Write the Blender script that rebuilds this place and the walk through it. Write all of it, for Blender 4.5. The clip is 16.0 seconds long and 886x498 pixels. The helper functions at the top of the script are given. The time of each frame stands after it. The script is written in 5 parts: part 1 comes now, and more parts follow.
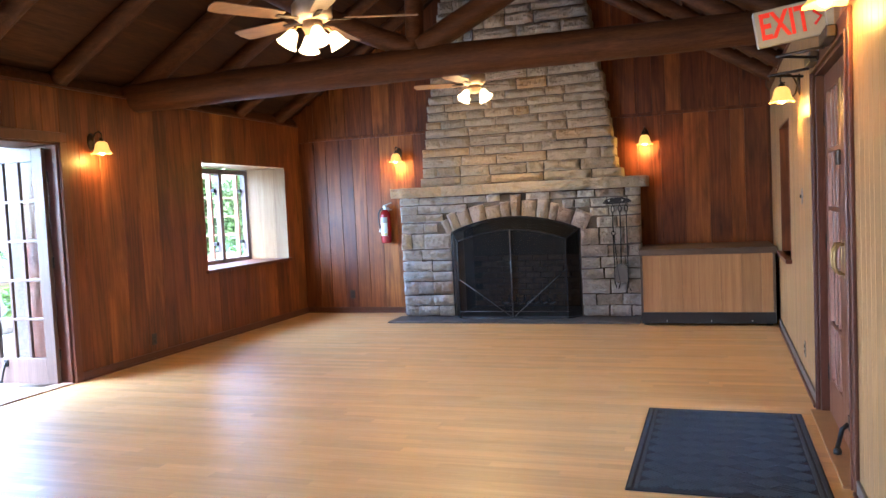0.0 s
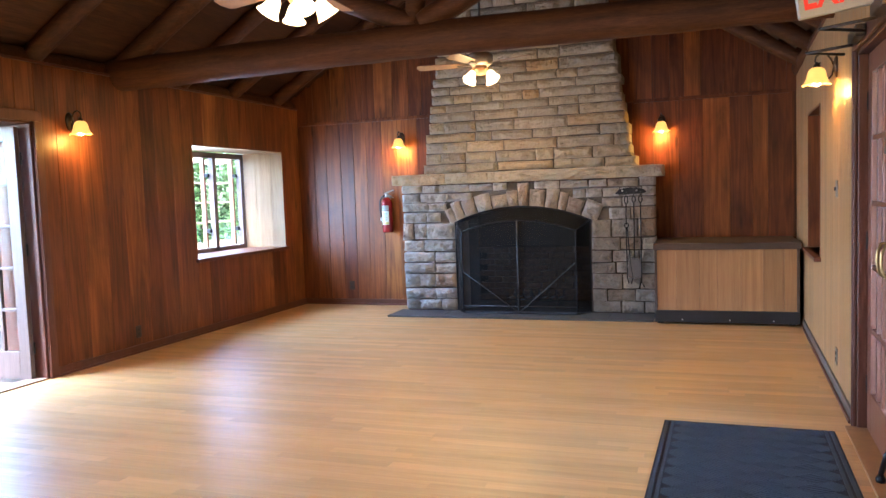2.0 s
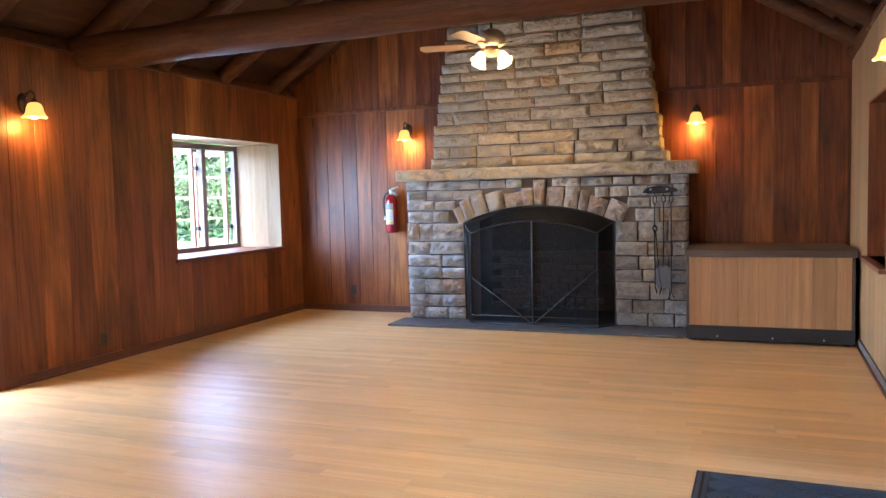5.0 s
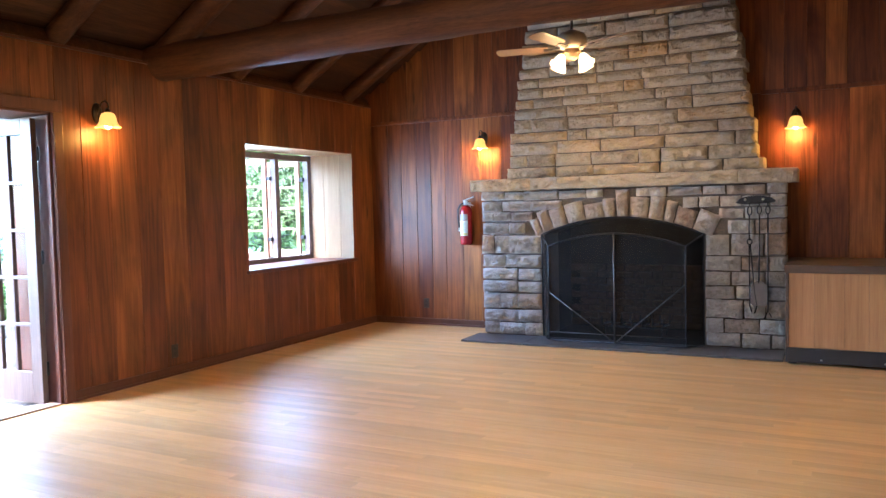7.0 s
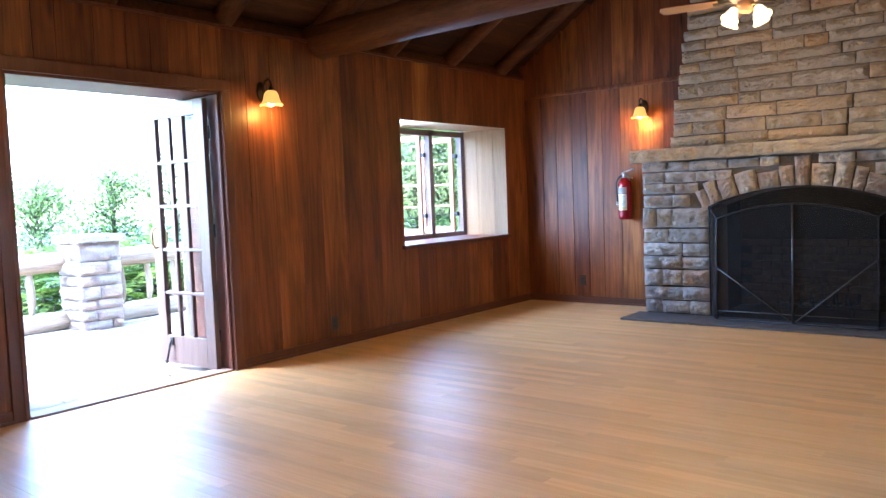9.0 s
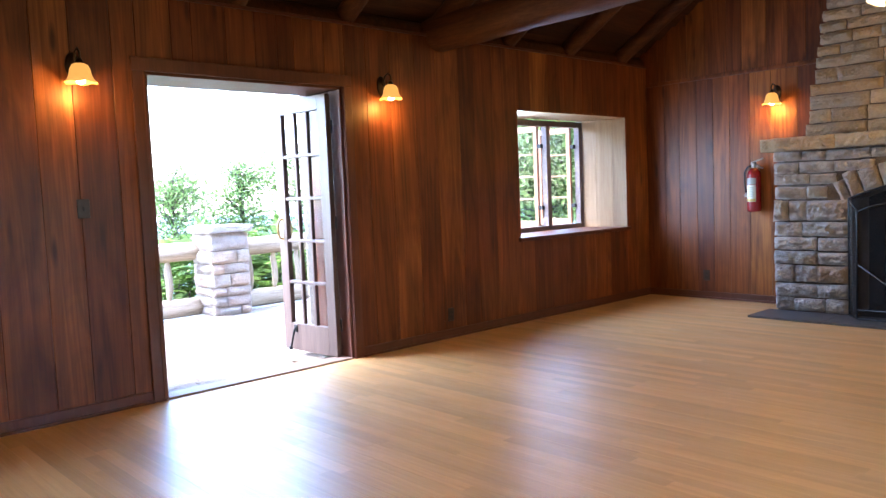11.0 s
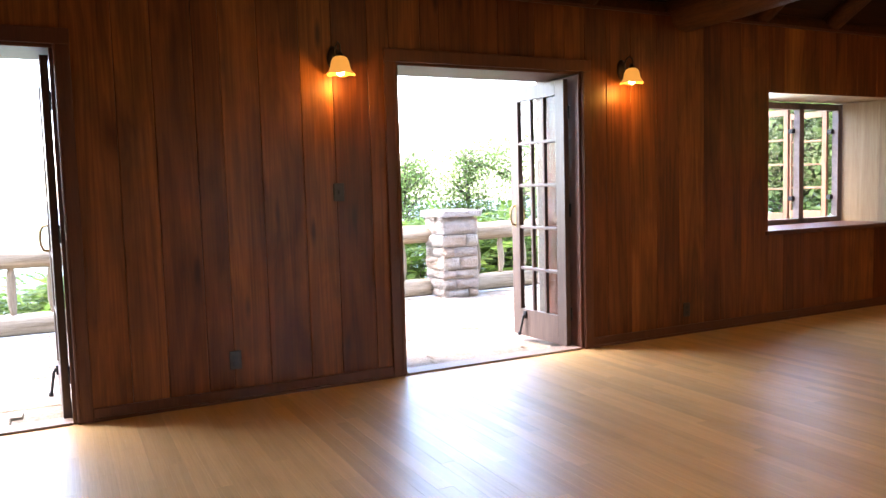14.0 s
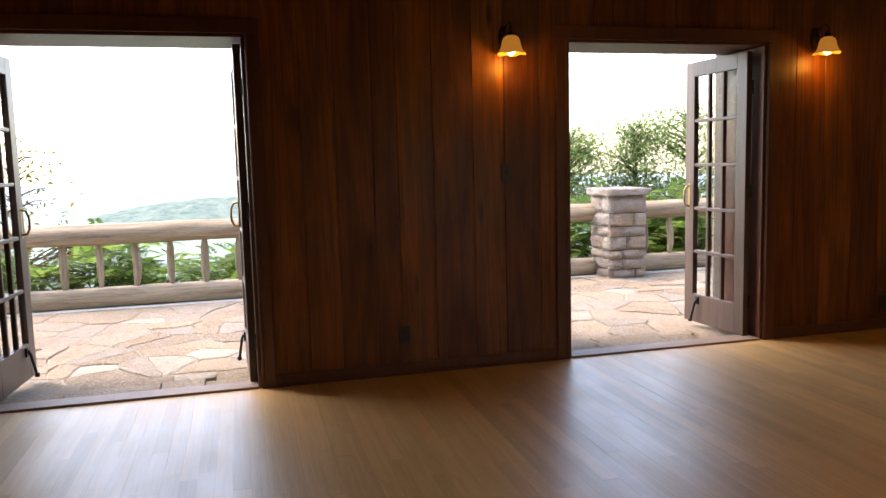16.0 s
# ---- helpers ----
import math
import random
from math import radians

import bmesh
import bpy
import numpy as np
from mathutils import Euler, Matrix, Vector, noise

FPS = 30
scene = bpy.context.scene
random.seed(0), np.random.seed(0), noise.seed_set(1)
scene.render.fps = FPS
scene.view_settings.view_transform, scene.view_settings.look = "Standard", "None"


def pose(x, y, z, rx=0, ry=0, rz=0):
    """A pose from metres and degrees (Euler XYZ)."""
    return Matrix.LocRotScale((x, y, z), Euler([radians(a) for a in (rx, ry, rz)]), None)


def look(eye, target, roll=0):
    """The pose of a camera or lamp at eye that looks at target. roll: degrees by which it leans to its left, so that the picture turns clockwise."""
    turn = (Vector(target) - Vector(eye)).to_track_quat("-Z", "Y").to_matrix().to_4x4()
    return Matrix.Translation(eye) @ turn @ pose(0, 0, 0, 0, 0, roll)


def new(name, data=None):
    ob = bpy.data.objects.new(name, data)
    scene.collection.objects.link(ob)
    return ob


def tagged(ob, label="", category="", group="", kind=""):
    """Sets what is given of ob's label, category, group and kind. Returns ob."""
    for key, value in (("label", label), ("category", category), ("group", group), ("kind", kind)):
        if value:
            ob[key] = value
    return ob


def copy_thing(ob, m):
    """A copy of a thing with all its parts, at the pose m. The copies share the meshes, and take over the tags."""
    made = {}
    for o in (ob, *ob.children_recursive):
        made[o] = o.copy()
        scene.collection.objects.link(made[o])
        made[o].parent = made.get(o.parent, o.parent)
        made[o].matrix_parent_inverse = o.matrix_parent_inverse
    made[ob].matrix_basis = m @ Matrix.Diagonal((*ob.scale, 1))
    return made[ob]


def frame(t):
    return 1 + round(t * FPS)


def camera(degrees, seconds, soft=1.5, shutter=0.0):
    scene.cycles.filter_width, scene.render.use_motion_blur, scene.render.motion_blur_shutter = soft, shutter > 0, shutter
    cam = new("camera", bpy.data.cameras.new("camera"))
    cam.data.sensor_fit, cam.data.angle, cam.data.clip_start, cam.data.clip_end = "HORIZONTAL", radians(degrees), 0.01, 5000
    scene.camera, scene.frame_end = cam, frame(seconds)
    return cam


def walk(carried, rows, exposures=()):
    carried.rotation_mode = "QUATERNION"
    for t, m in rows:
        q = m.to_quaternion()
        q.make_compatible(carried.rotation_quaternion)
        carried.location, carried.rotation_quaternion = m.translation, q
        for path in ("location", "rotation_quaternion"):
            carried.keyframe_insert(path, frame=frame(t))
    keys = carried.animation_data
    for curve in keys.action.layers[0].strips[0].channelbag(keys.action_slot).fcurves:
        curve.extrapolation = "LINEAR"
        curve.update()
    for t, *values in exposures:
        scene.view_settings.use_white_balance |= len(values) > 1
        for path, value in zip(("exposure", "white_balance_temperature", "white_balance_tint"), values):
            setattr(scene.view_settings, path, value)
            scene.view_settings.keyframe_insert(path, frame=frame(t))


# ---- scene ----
cam = camera(60.3, 16.0)

PATH = [
    (0, (5.18, -0.038, 1.387), (4.547, 1.856, 1.276), -2.7),
    (0.5, (5.168, 0.072, 1.398), (4.507, 1.957, 1.293), -2.7),
    (1, (5.155, 0.186, 1.395), (4.464, 2.06, 1.289), -2.2),
    (1.5, (5.149, 0.273, 1.378), (4.448, 2.141, 1.246), -2.0),
    (2, (5.109, 0.424, 1.391), (4.451, 2.307, 1.249), -2.0),
    (2.5, (5.05, 0.575, 1.4), (4.438, 2.475, 1.268), -2.4),
    (3, (5.031, 0.68, 1.383), (4.415, 2.578, 1.252), -2.6),
    (3.5, (5.059, 0.807, 1.366), (4.416, 2.697, 1.241), -3.0),
    (4, (5.063, 0.984, 1.358), (4.397, 2.865, 1.223), -3.1),
    (4.2, (5.068, 1.051, 1.358), (4.385, 2.925, 1.208), -2.7),
    (6.3, (4.911, 1.508, 1.313), (4.119, 3.342, 1.224), -1.4),
    (6.5, (4.89, 1.511, 1.319), (4.075, 3.336, 1.229), -1.6),
    (7, (4.935, 1.592, 1.34), (4.023, 3.37, 1.236), -1.3),
    (7.5, (4.889, 1.63, 1.312), (3.927, 3.38, 1.194), -1.5),
    (8, (4.863, 1.684, 1.297), (3.82, 3.385, 1.166), -1.6),
    (8.5, (4.79, 1.696, 1.262), (3.64, 3.328, 1.132), -1.9),
    (9, (4.813, 1.707, 1.243), (3.571, 3.269, 1.109), -2.2),
    (11.5, (4.767, 1.71, 1.262), (3.261, 3.018, 1.114), -2.1),
    (12, (4.746, 1.703, 1.261), (3.192, 2.952, 1.111), -1.8),
    (12.5, (4.724, 1.684, 1.275), (3.118, 2.865, 1.114), -1.5),
    (13, (4.696, 1.671, 1.283), (3.028, 2.762, 1.119), -1.3),
    (13.5, (4.689, 1.655, 1.268), (2.966, 2.658, 1.112), -1.5),
    (14, (4.667, 1.632, 1.267), (2.887, 2.53, 1.104), -1.6),
    (14.5, (4.661, 1.625, 1.254), (2.837, 2.428, 1.085), -1.7),
    (15, (4.639, 1.614, 1.248), (2.773, 2.312, 1.065), -1.7),
    (15.5, (4.631, 1.602, 1.294), (2.733, 2.199, 1.086), -1.5),
    (16, (4.631, 1.603, 1.317), (2.708, 2.107, 1.095), -1.5),
]
walk(cam, [(t, look(eye, target, roll)) for t, eye, target, roll in PATH], [(0, 5.55, 5100, 10), (4, 5.6, 5150, 10), (7, 5.6, 5050, 10), (9, 5.25, 5050, 12), (11.5, 4.85, 5650, 16), (12.5, 4.78, 5950, 17), (13.5, 4.65, 6300, 17), (14.5, 4.22, 6800, 17), (15, 3.95, 7100, 17), (15.5, 3.6, 7400, 17), (16, 3.15, 7600, 17)])

# ---- world and light ----
world = bpy.data.worlds.new("world")
scene.world = world
world.use_nodes = True
wn, wl = world.node_tree.nodes, world.node_tree.links
sky = wn.new("ShaderNodeTexSky")
sky.sky_type = "NISHITA"
sky.sun_disc = False
sky.sun_elevation, sky.sun_rotation = radians(62), radians(210)
sky.air_density, sky.dust_density, sky.ozone_density = 1.0, 1.5, 1.0
wn["Background"].inputs[1].default_value = 0.15
wl.new(sky.outputs[0], wn["Background"].inputs[0])

sun = new("sun", bpy.data.lights.new("sun", "SUN"))
sun.data.energy, sun.data.angle, sun.data.color = 0.5, radians(30), (1.0, 0.95, 0.88)
sun.matrix_world = look((-12, -14, 34), (-4, 0, 0))

# added fill lamp in an unseen third doorway, for more daylight in the room
door_fill = new("doorway_daylight", bpy.data.lights.new("doorway_daylight", "AREA"))
door_fill.data.shape, door_fill.data.size, door_fill.data.size_y = "RECTANGLE", 1.45, 2.0
door_fill.data.energy, door_fill.data.color = 9.0, (0.80, 0.90, 1.0)
door_fill.matrix_world = look((-0.45, -2.05, 1.05), (3.0, 0.6, 0.7))

# added lamp standing in for sky light, where the camera can't see into the window
win_fill = new("window_daylight", bpy.data.lights.new("window_daylight", "AREA"))
win_fill.data.shape, win_fill.data.size, win_fill.data.size_y = "RECTANGLE", 0.42, 1.0
win_fill.data.energy, win_fill.data.color = 2.7, (0.48, 0.72, 1.0)
win_fill.matrix_world = look((-0.50, 7.48, 1.38), (2.5, 6.7, 0.9))

# ---- mesh helpers ----
def bx(bm, x0, x1, y0, y1, z0, z1, m=None):
    """A box added to bm."""
    vs = [bm.verts.new((x, y, z)) for z in (z0, z1) for x, y in ((x0, y0), (x1, y0), (x1, y1), (x0, y1))]
    for f in ((3, 2, 1, 0), (4, 5, 6, 7), (0, 1, 5, 4), (1, 2, 6, 5), (2, 3, 7, 6), (3, 0, 4, 7)):
        bm.faces.new([vs[i] for i in f])
    if m is not None:
        for v in vs:
            v.co = m @ v.co
    return vs


def bbx(bm, x0, x1, y0, y1, z0, z1, b=0.006, seg=2, m=None):
    """A box with rounded edges added to bm."""
    t = bmesh.new()
    bx(t, x0, x1, y0, y1, z0, z1)
    b = min(b, 0.45 * min(abs(x1 - x0), abs(y1 - y0), abs(z1 - z0)))
    bmesh.ops.bevel(t, geom=t.edges[:], offset=b, segments=seg, profile=0.5, affect="EDGES")
    merge(bm, t, m)


def merge(bm, t, m=None):
    if m is not None:
        bmesh.ops.transform(t, matrix=m, verts=t.verts)
    me = bpy.data.meshes.new("tmp")
    t.to_mesh(me)
    t.free()
    bm.from_mesh(me)
    bpy.data.meshes.remove(me)


def lathe(bm, profile, n=20, m=None, cap=True):
    """A turned shape round z from (radius, z) pairs."""
    t = bmesh.new()
    rings = [[t.verts.new((r * math.cos(2 * math.pi * i / n), r * math.sin(2 * math.pi * i / n), z)) for i in range(n)] for r, z in profile]
    for a, b in zip(rings, rings[1:]):
        for i in range(n):
            t.faces.new((a[i], a[(i + 1) % n], b[(i + 1) % n], b[i]))
    if cap:
        t.faces.new(rings[0][::-1])
        t.faces.new(rings[-1])
    for f in t.faces:
        f.smooth = len(f.verts) == 4
    merge(bm, t, m)


def tube(bm, pts, r, n=8, m=None, taper=None):
    """A round bar along points; taper gives a radius for each point."""
    t = bmesh.new()
    pts = [Vector(p) for p in pts]
    rings = []
    side = None
    for i, p in enumerate(pts):
        d = (pts[min(i + 1, len(pts) - 1)] - pts[max(i - 1, 0)]).normalized()
        if side is None:
            side = d.orthogonal().normalized()
        side = (side - d * side.dot(d)).normalized()
        up = d.cross(side)
        rr = taper[i] if taper else r
        rings.append([t.verts.new(p + rr * (math.cos(2 * math.pi * k / n) * side + math.sin(2 * math.pi * k / n) * up)) for k in range(n)])
    for a, b in zip(rings, rings[1:]):
        for i in range(n):
            t.faces.new((a[i], a[(i + 1) % n], b[(i + 1) % n], b[i])).smooth = True
    t.faces.new(rings[0][::-1])
    t.faces.new(rings[-1])
    bmesh.ops.recalc_face_normals(t, faces=t.faces)
    merge(bm, t, m)


def log(bm, a, b, r0, r1, n=16, steps=24, rough=0.03, seed=0.0, bow=0.0):
    """A peeled log from a to b with knots and an uneven girth."""
    a, b = Vector(a), Vector(b)
    d = (b - a).normalized()
    side = d.orthogonal().normalized()
    up = d.cross(side)
    t = bmesh.new()
    rings = []
    for i in range(steps + 1):
        s = i / steps
        c = a.lerp(b, s) + Vector((0, 0, bow * math.sin(math.pi * s)))
        c += side * 0.06 * r0 * noise.noise((s * 5, seed, 3.1)) + up * 0.06 * r0 * noise.noise((s * 5, seed, 7.7))
        r = r0 + (r1 - r0) * s
        ring = []
        for k in range(n):
            w = 2 * math.pi * k / n
            q = Vector((math.cos(w), math.sin(w), 0))
            rr = r * (1 + rough * 2 * noise.noise((q.x * 1.2 + seed, q.y * 1.2, s * (b - a).length * 1.6)) + rough * noise.noise((q.x * 3 + seed, q.y * 3, s * (b - a).length * 6)))
            ring.append(t.verts.new(c + rr * (q.x * side + q.y * up)))
        rings.append(ring)
    for p, q in zip(rings, rings[1:]):
        for i in range(n):
            t.faces.new((p[i], p[(i + 1) % n], q[(i + 1) % n], q[i])).smooth = True
    t.faces.new(rings[0][::-1])
    t.faces.new(rings[-1])
    bmesh.ops.recalc_face_normals(t, faces=t.faces)
    merge(bm, t)


def mesh_of(name, bm, material):
    me = bpy.data.meshes.new(name)
    bm.to_mesh(me)
    bm.free()
    me.materials.append(material)
    return me


def part(name, bm, material, parent=None, label="", kind=""):
    ob = new(name, mesh_of(name, bm, material))
    if parent is not None:
        ob.parent = parent
    return tagged(ob, label=label, kind=kind)


def thing(name, m, label, category, group="", kind=""):
    ob = new(name)
    ob.matrix_world = m
    ob.empty_display_size = 0.1
    return tagged(ob, label, category, group, kind)


# ---- materials ----
def mat(name, rough=0.6, metal=0.0, spec=0.5):
    m = bpy.data.materials.new(name)
    m.use_nodes = True
    b = m.node_tree.nodes["Principled BSDF"]
    b.inputs["Roughness"].default_value = rough
    b.inputs["Metallic"].default_value = metal
    b.inputs["Specular IOR Level"].default_value = spec
    return m, m.node_tree.nodes, m.node_tree.links, b


def coords(n, l, scale=(1, 1, 1), shift=True, island=False):
    """Object coordinates, stretched, and shifted piece by piece."""
    tc = n.new("ShaderNodeTexCoord")
    mp = n.new("ShaderNodeMapping")
    mp.inputs["Scale"].default_value = scale
    l.new(tc.outputs["Object"], mp.inputs["Vector"])
    if shift:
        if island:
            src = n.new("ShaderNodeNewGeometry").outputs["Random Per Island"]
        else:
            src = n.new("ShaderNodeObjectInfo").outputs["Random"]
        k = n.new("ShaderNodeVectorMath")
        k.operation = "SCALE"
        k.inputs[0].default_value = (37.0, 53.0, 71.0)
        l.new(src, k.inputs["Scale"])
        l.new(k.outputs[0], mp.inputs["Location"])
        return mp.outputs[0], src
    return mp.outputs[0], None


def tex(n, l, vec, scale, detail=4, rough=0.55, distort=0.0):
    t = n.new("ShaderNodeTexNoise")
    t.inputs["Scale"].default_value, t.inputs["Detail"].default_value = scale, detail
    t.inputs["Roughness"].default_value, t.inputs["Distortion"].default_value = rough, distort
    l.new(vec, t.inputs["Vector"])
    return t.outputs["Fac"]


def ramp(n, l, fac, stops):
    r = n.new("ShaderNodeValToRGB")
    e = r.color_ramp.elements
    while len(e) < len(stops):
        e.new(0.5)
    for x, (p, c) in zip(e, stops):
        x.position, x.color = p, (*c, 1)
    l.new(fac, r.inputs[0])
    return r.outputs[0]


def mixc(n, l, fac, a, b, kind="MIX"):
    m = n.new("ShaderNodeMix")
    m.data_type, m.blend_type = "RGBA", kind
    for s, v in ((m.inputs["Factor"], fac), (m.inputs["A"], a), (m.inputs["B"], b)):
        if isinstance(v, (float, int)):
            s.default_value = v
        elif isinstance(v, tuple):
            s.default_value = (*v, 1)
        else:
            l.new(v, s)
    return m.outputs["Result"]


def span(n, l, fac, lo, hi, a=0.0, b=1.0):
    m = n.new("ShaderNodeMapRange")
    for k, v in zip(("From Min", "From Max", "To Min", "To Max"), (a, b, lo, hi)):
        m.inputs[k].default_value = v
    l.new(fac, m.inputs["Value"])
    return m.outputs[0]


def bump(n, l, b, height, strength=0.3, dist=0.01):
    k = n.new("ShaderNodeBump")
    k.inputs["Strength"].default_value, k.inputs["Distance"].default_value = strength, dist
    l.new(height, k.inputs["Height"])
    l.new(k.outputs[0], b.inputs["Normal"])


def wood(name, stops, grain=(14, 14, 0.7), rough=(0.35, 0.55), tone=0.5, knots=0.0, island=False, strength=0.15, spec=0.5, coat=0.0, smudge=0.0):
    """Sawn or peeled wood: long grain, fine pores, a tone of its own for each piece."""
    m, n, l, b = mat(name, spec=spec)
    vec, rnd = coords(n, l, grain, island=island)
    a = tex(n, l, vec, 1.0, 6, 0.6, 0.6)
    vec2, _ = coords(n, l, tuple(8 * g for g in grain), island=island)
    f = tex(n, l, vec2, 1.0, 3, 0.6)
    col = ramp(n, l, a, stops)
    col = mixc(n, l, 0.35, col, ramp(n, l, f, [(0.3, stops[0][1]), (0.7, stops[-1][1])]))
    if tone:
        hsv = n.new("ShaderNodeHueSaturation")
        l.new(span(n, l, rnd, 1 - tone, 1 + tone), hsv.inputs["Value"])
        l.new(col, hsv.inputs["Color"])
        col = hsv.outputs[0]
    if knots:
        kv, _ = coords(n, l, (5, 5, 1.6), island=island)
        v = n.new("ShaderNodeTexVoronoi")
        v.inputs["Scale"].default_value = 1.0
        l.new(kv, v.inputs["Vector"])
        k = ramp(n, l, v.outputs["Distance"], [(0.04, (1, 1, 1)), (0.12, (0, 0, 0))])
        col = mixc(n, l, mixc(n, l, 1.0, k, (knots, knots, knots), "MULTIPLY"), col, tuple(0.3 * c for c in stops[0][1]))
    l.new(col, b.inputs["Base Color"])
    rg = span(n, l, a, *rough)
    if smudge:
        sv, _ = coords(n, l, (1.3, 2.6, 1.0), shift=False)
        add = n.new("ShaderNodeMath")
        l.new(rg, add.inputs[0])
        l.new(span(n, l, tex(n, l, sv, 2.2, 6, 0.65, 0.6), -smudge, smudge, 0.3, 0.7), add.inputs[1])
        rg = add.outputs[0]
    l.new(rg, b.inputs["Roughness"])
    b.inputs["Coat Weight"].default_value = coat
    b.inputs["Coat Roughness"].default_value = 0.3
    bump(n, l, b, f, strength, 0.004)
    return m


def plain(name, colour, rough=0.5, metal=0.0, vary=0.15, scale=30, strength=0.05, spec=0.5):
    """Paint, metal, plastic: a colour with slight wear."""
    m, n, l, b = mat(name, rough, metal, spec)
    vec, _ = coords(n, l, (1, 1, 1), shift=False)
    a = tex(n, l, vec, scale, 5)
    l.new(ramp(n, l, a, [(0.3, tuple(c * (1 - vary) for c in colour)), (0.7, tuple(min(1, c * (1 + vary)) for c in colour))]), b.inputs["Base Color"])
    l.new(span(n, l, a, rough * 0.8, min(1, rough * 1.2)), b.inputs["Roughness"])
    bump(n, l, b, a, strength, 0.003)
    return m


def glass_mat(name, tint=(1, 1, 1), rough=0.0):
    m, n, l, b = mat(name, rough)
    b.inputs["Base Color"].default_value = (*tint, 1)
    b.inputs["Transmission Weight"].default_value = 1.0
    b.inputs["IOR"].default_value = 1.15
    return m


def panel_wood(name, tones, rough=(0.34, 0.52), spec=0.4, knots=0.8):
    """Varnished boards: a tone for each board, cathedral figure, blotches and sparse knots."""
    m, n, l, b = mat(name, spec=spec)
    vec, rnd = coords(n, l, (7, 7, 0.42))
    base = ramp(n, l, rnd, tones)
    a = tex(n, l, vec, 1.0, 3, 0.5, 0.9)
    k = n.new("ShaderNodeMath")
    k.operation = "MULTIPLY"
    l.new(a, k.inputs[0])
    k.inputs[1].default_value = 9.0
    pp = n.new("ShaderNodeMath")
    pp.operation = "PINGPONG"
    l.new(k.outputs[0], pp.inputs[0])
    pp.inputs[1].default_value = 1.0
    vec2, _ = coords(n, l, (90, 90, 2.2))
    pore = tex(n, l, vec2, 1.0, 3, 0.6)
    vec3, _ = coords(n, l, (3.5, 3.5, 1.1))
    blot = tex(n, l, vec3, 1.0, 4, 0.6, 0.8)
    col = mixc(n, l, 1.0, base, ramp(n, l, pp.outputs[0], [(0.0, (0.74, 0.70, 0.66)), (0.45, (1.0, 1.0, 1.0)), (1.0, (1.22, 1.25, 1.3))]), "MULTIPLY")
    col = mixc(n, l, 1.0, col, ramp(n, l, pore, [(0.3, (0.75, 0.72, 0.70)), (0.7, (1.18, 1.2, 1.2))]), "MULTIPLY")
    col = mixc(n, l, 1.0, col, ramp(n, l, blot, [(0.28, (0.48, 0.42, 0.38)), (0.5, (0.98, 0.98, 0.98)), (0.72, (1.35, 1.42, 1.45))]), "MULTIPLY")
    kv, _ = coords(n, l, (6, 6, 1.3))
    v = n.new("ShaderNodeTexVoronoi")
    v.inputs["Scale"].default_value = 1.0
    l.new(kv, v.inputs["Vector"])
    kn = ramp(n, l, v.outputs["Distance"], [(0.05, (1, 1, 1)), (0.15, (0, 0, 0))])
    col = mixc(n, l, mixc(n, l, 1.0, kn, (knots, knots, knots), "MULTIPLY"), col, tuple(0.25 * c for c in tones[0][1]))
    l.new(col, b.inputs["Base Color"])
    l.new(span(n, l, blot, *rough), b.inputs["Roughness"])
    bump(n, l, b, pore, 0.12, 0.003)
    return m


PANEL = panel_wood("panelling", [(0.0, (0.112, 0.029, 0.0066)), (0.3, (0.152, 0.042, 0.0086)), (0.65, (0.184, 0.054, 0.0102)), (0.9, (0.22, 0.071, 0.0130)), (1.0, (0.275, 0.098, 0.018))])
# lighter than PANEL: the daylight sheen on the east wall is put into the colour
PALE = wood("lightened_panelling", [(0.25, (0.19, 0.10, 0.036)), (0.5, (0.33, 0.19, 0.075)), (0.75, (0.47, 0.29, 0.125))], grain=(16, 16, 0.5), rough=(0.32, 0.5), tone=0.15)
OAK = wood("oak_floor", [(0.2, (0.46, 0.255, 0.088)), (0.5, (0.60, 0.36, 0.14)), (0.8, (0.70, 0.455, 0.20))], grain=(0.5, 24, 24), rough=(0.34, 0.48), tone=0.13, strength=0.03, smudge=0.10, coat=0.2)
OAKREST = wood("oak_floor_rest", [(0.2, (0.46, 0.255, 0.088)), (0.5, (0.60, 0.36, 0.14)), (0.8, (0.70, 0.455, 0.20))], grain=(0.5, 24, 24), rough=(0.34, 0.48), tone=0.13, strength=0.03, smudge=0.10, coat=0.2, island=True)
LOG = wood("dark_log", [(0.25, (0.028, 0.0095, 0.0034)), (0.5, (0.072, 0.026, 0.0080)), (0.75, (0.145, 0.056, 0.017))], grain=(2, 22, 22), rough=(0.5, 0.7), tone=0.15, strength=0.45, spec=0.2)
ROOFB = wood("roof_board", [(0.25, (0.018, 0.008, 0.004)), (0.5, (0.042, 0.018, 0.008)), (0.75, (0.10, 0.040, 0.016))], grain=(12, 0.8, 12), rough=(0.55, 0.75), tone=0.45, island=True, spec=0.15)
TRIM = wood("trim", [(0.25, (0.06, 0.017, 0.008)), (0.5, (0.10, 0.029, 0.012)), (0.75, (0.145, 0.046, 0.019))], grain=(18, 18, 1.0), rough=(0.35, 0.5), tone=0.1)
GREYBASE = plain("grey_base_paint", (0.11, 0.095, 0.09), 0.45, 0, 0.2)
BASEM = plain("black_paint", (0.014, 0.013, 0.013), 0.5)
IRON = plain("black_iron", (0.018, 0.018, 0.02), 0.45, 0.6, 0.3)
RIBS = plain("mat_ribs", (0.024, 0.032, 0.038), 0.75, 0, 0.25, 120, 0.2)
RUBBER = plain("mat_rubber", (0.007, 0.008, 0.010), 0.85, 0, 0.3, 200, 0.3)
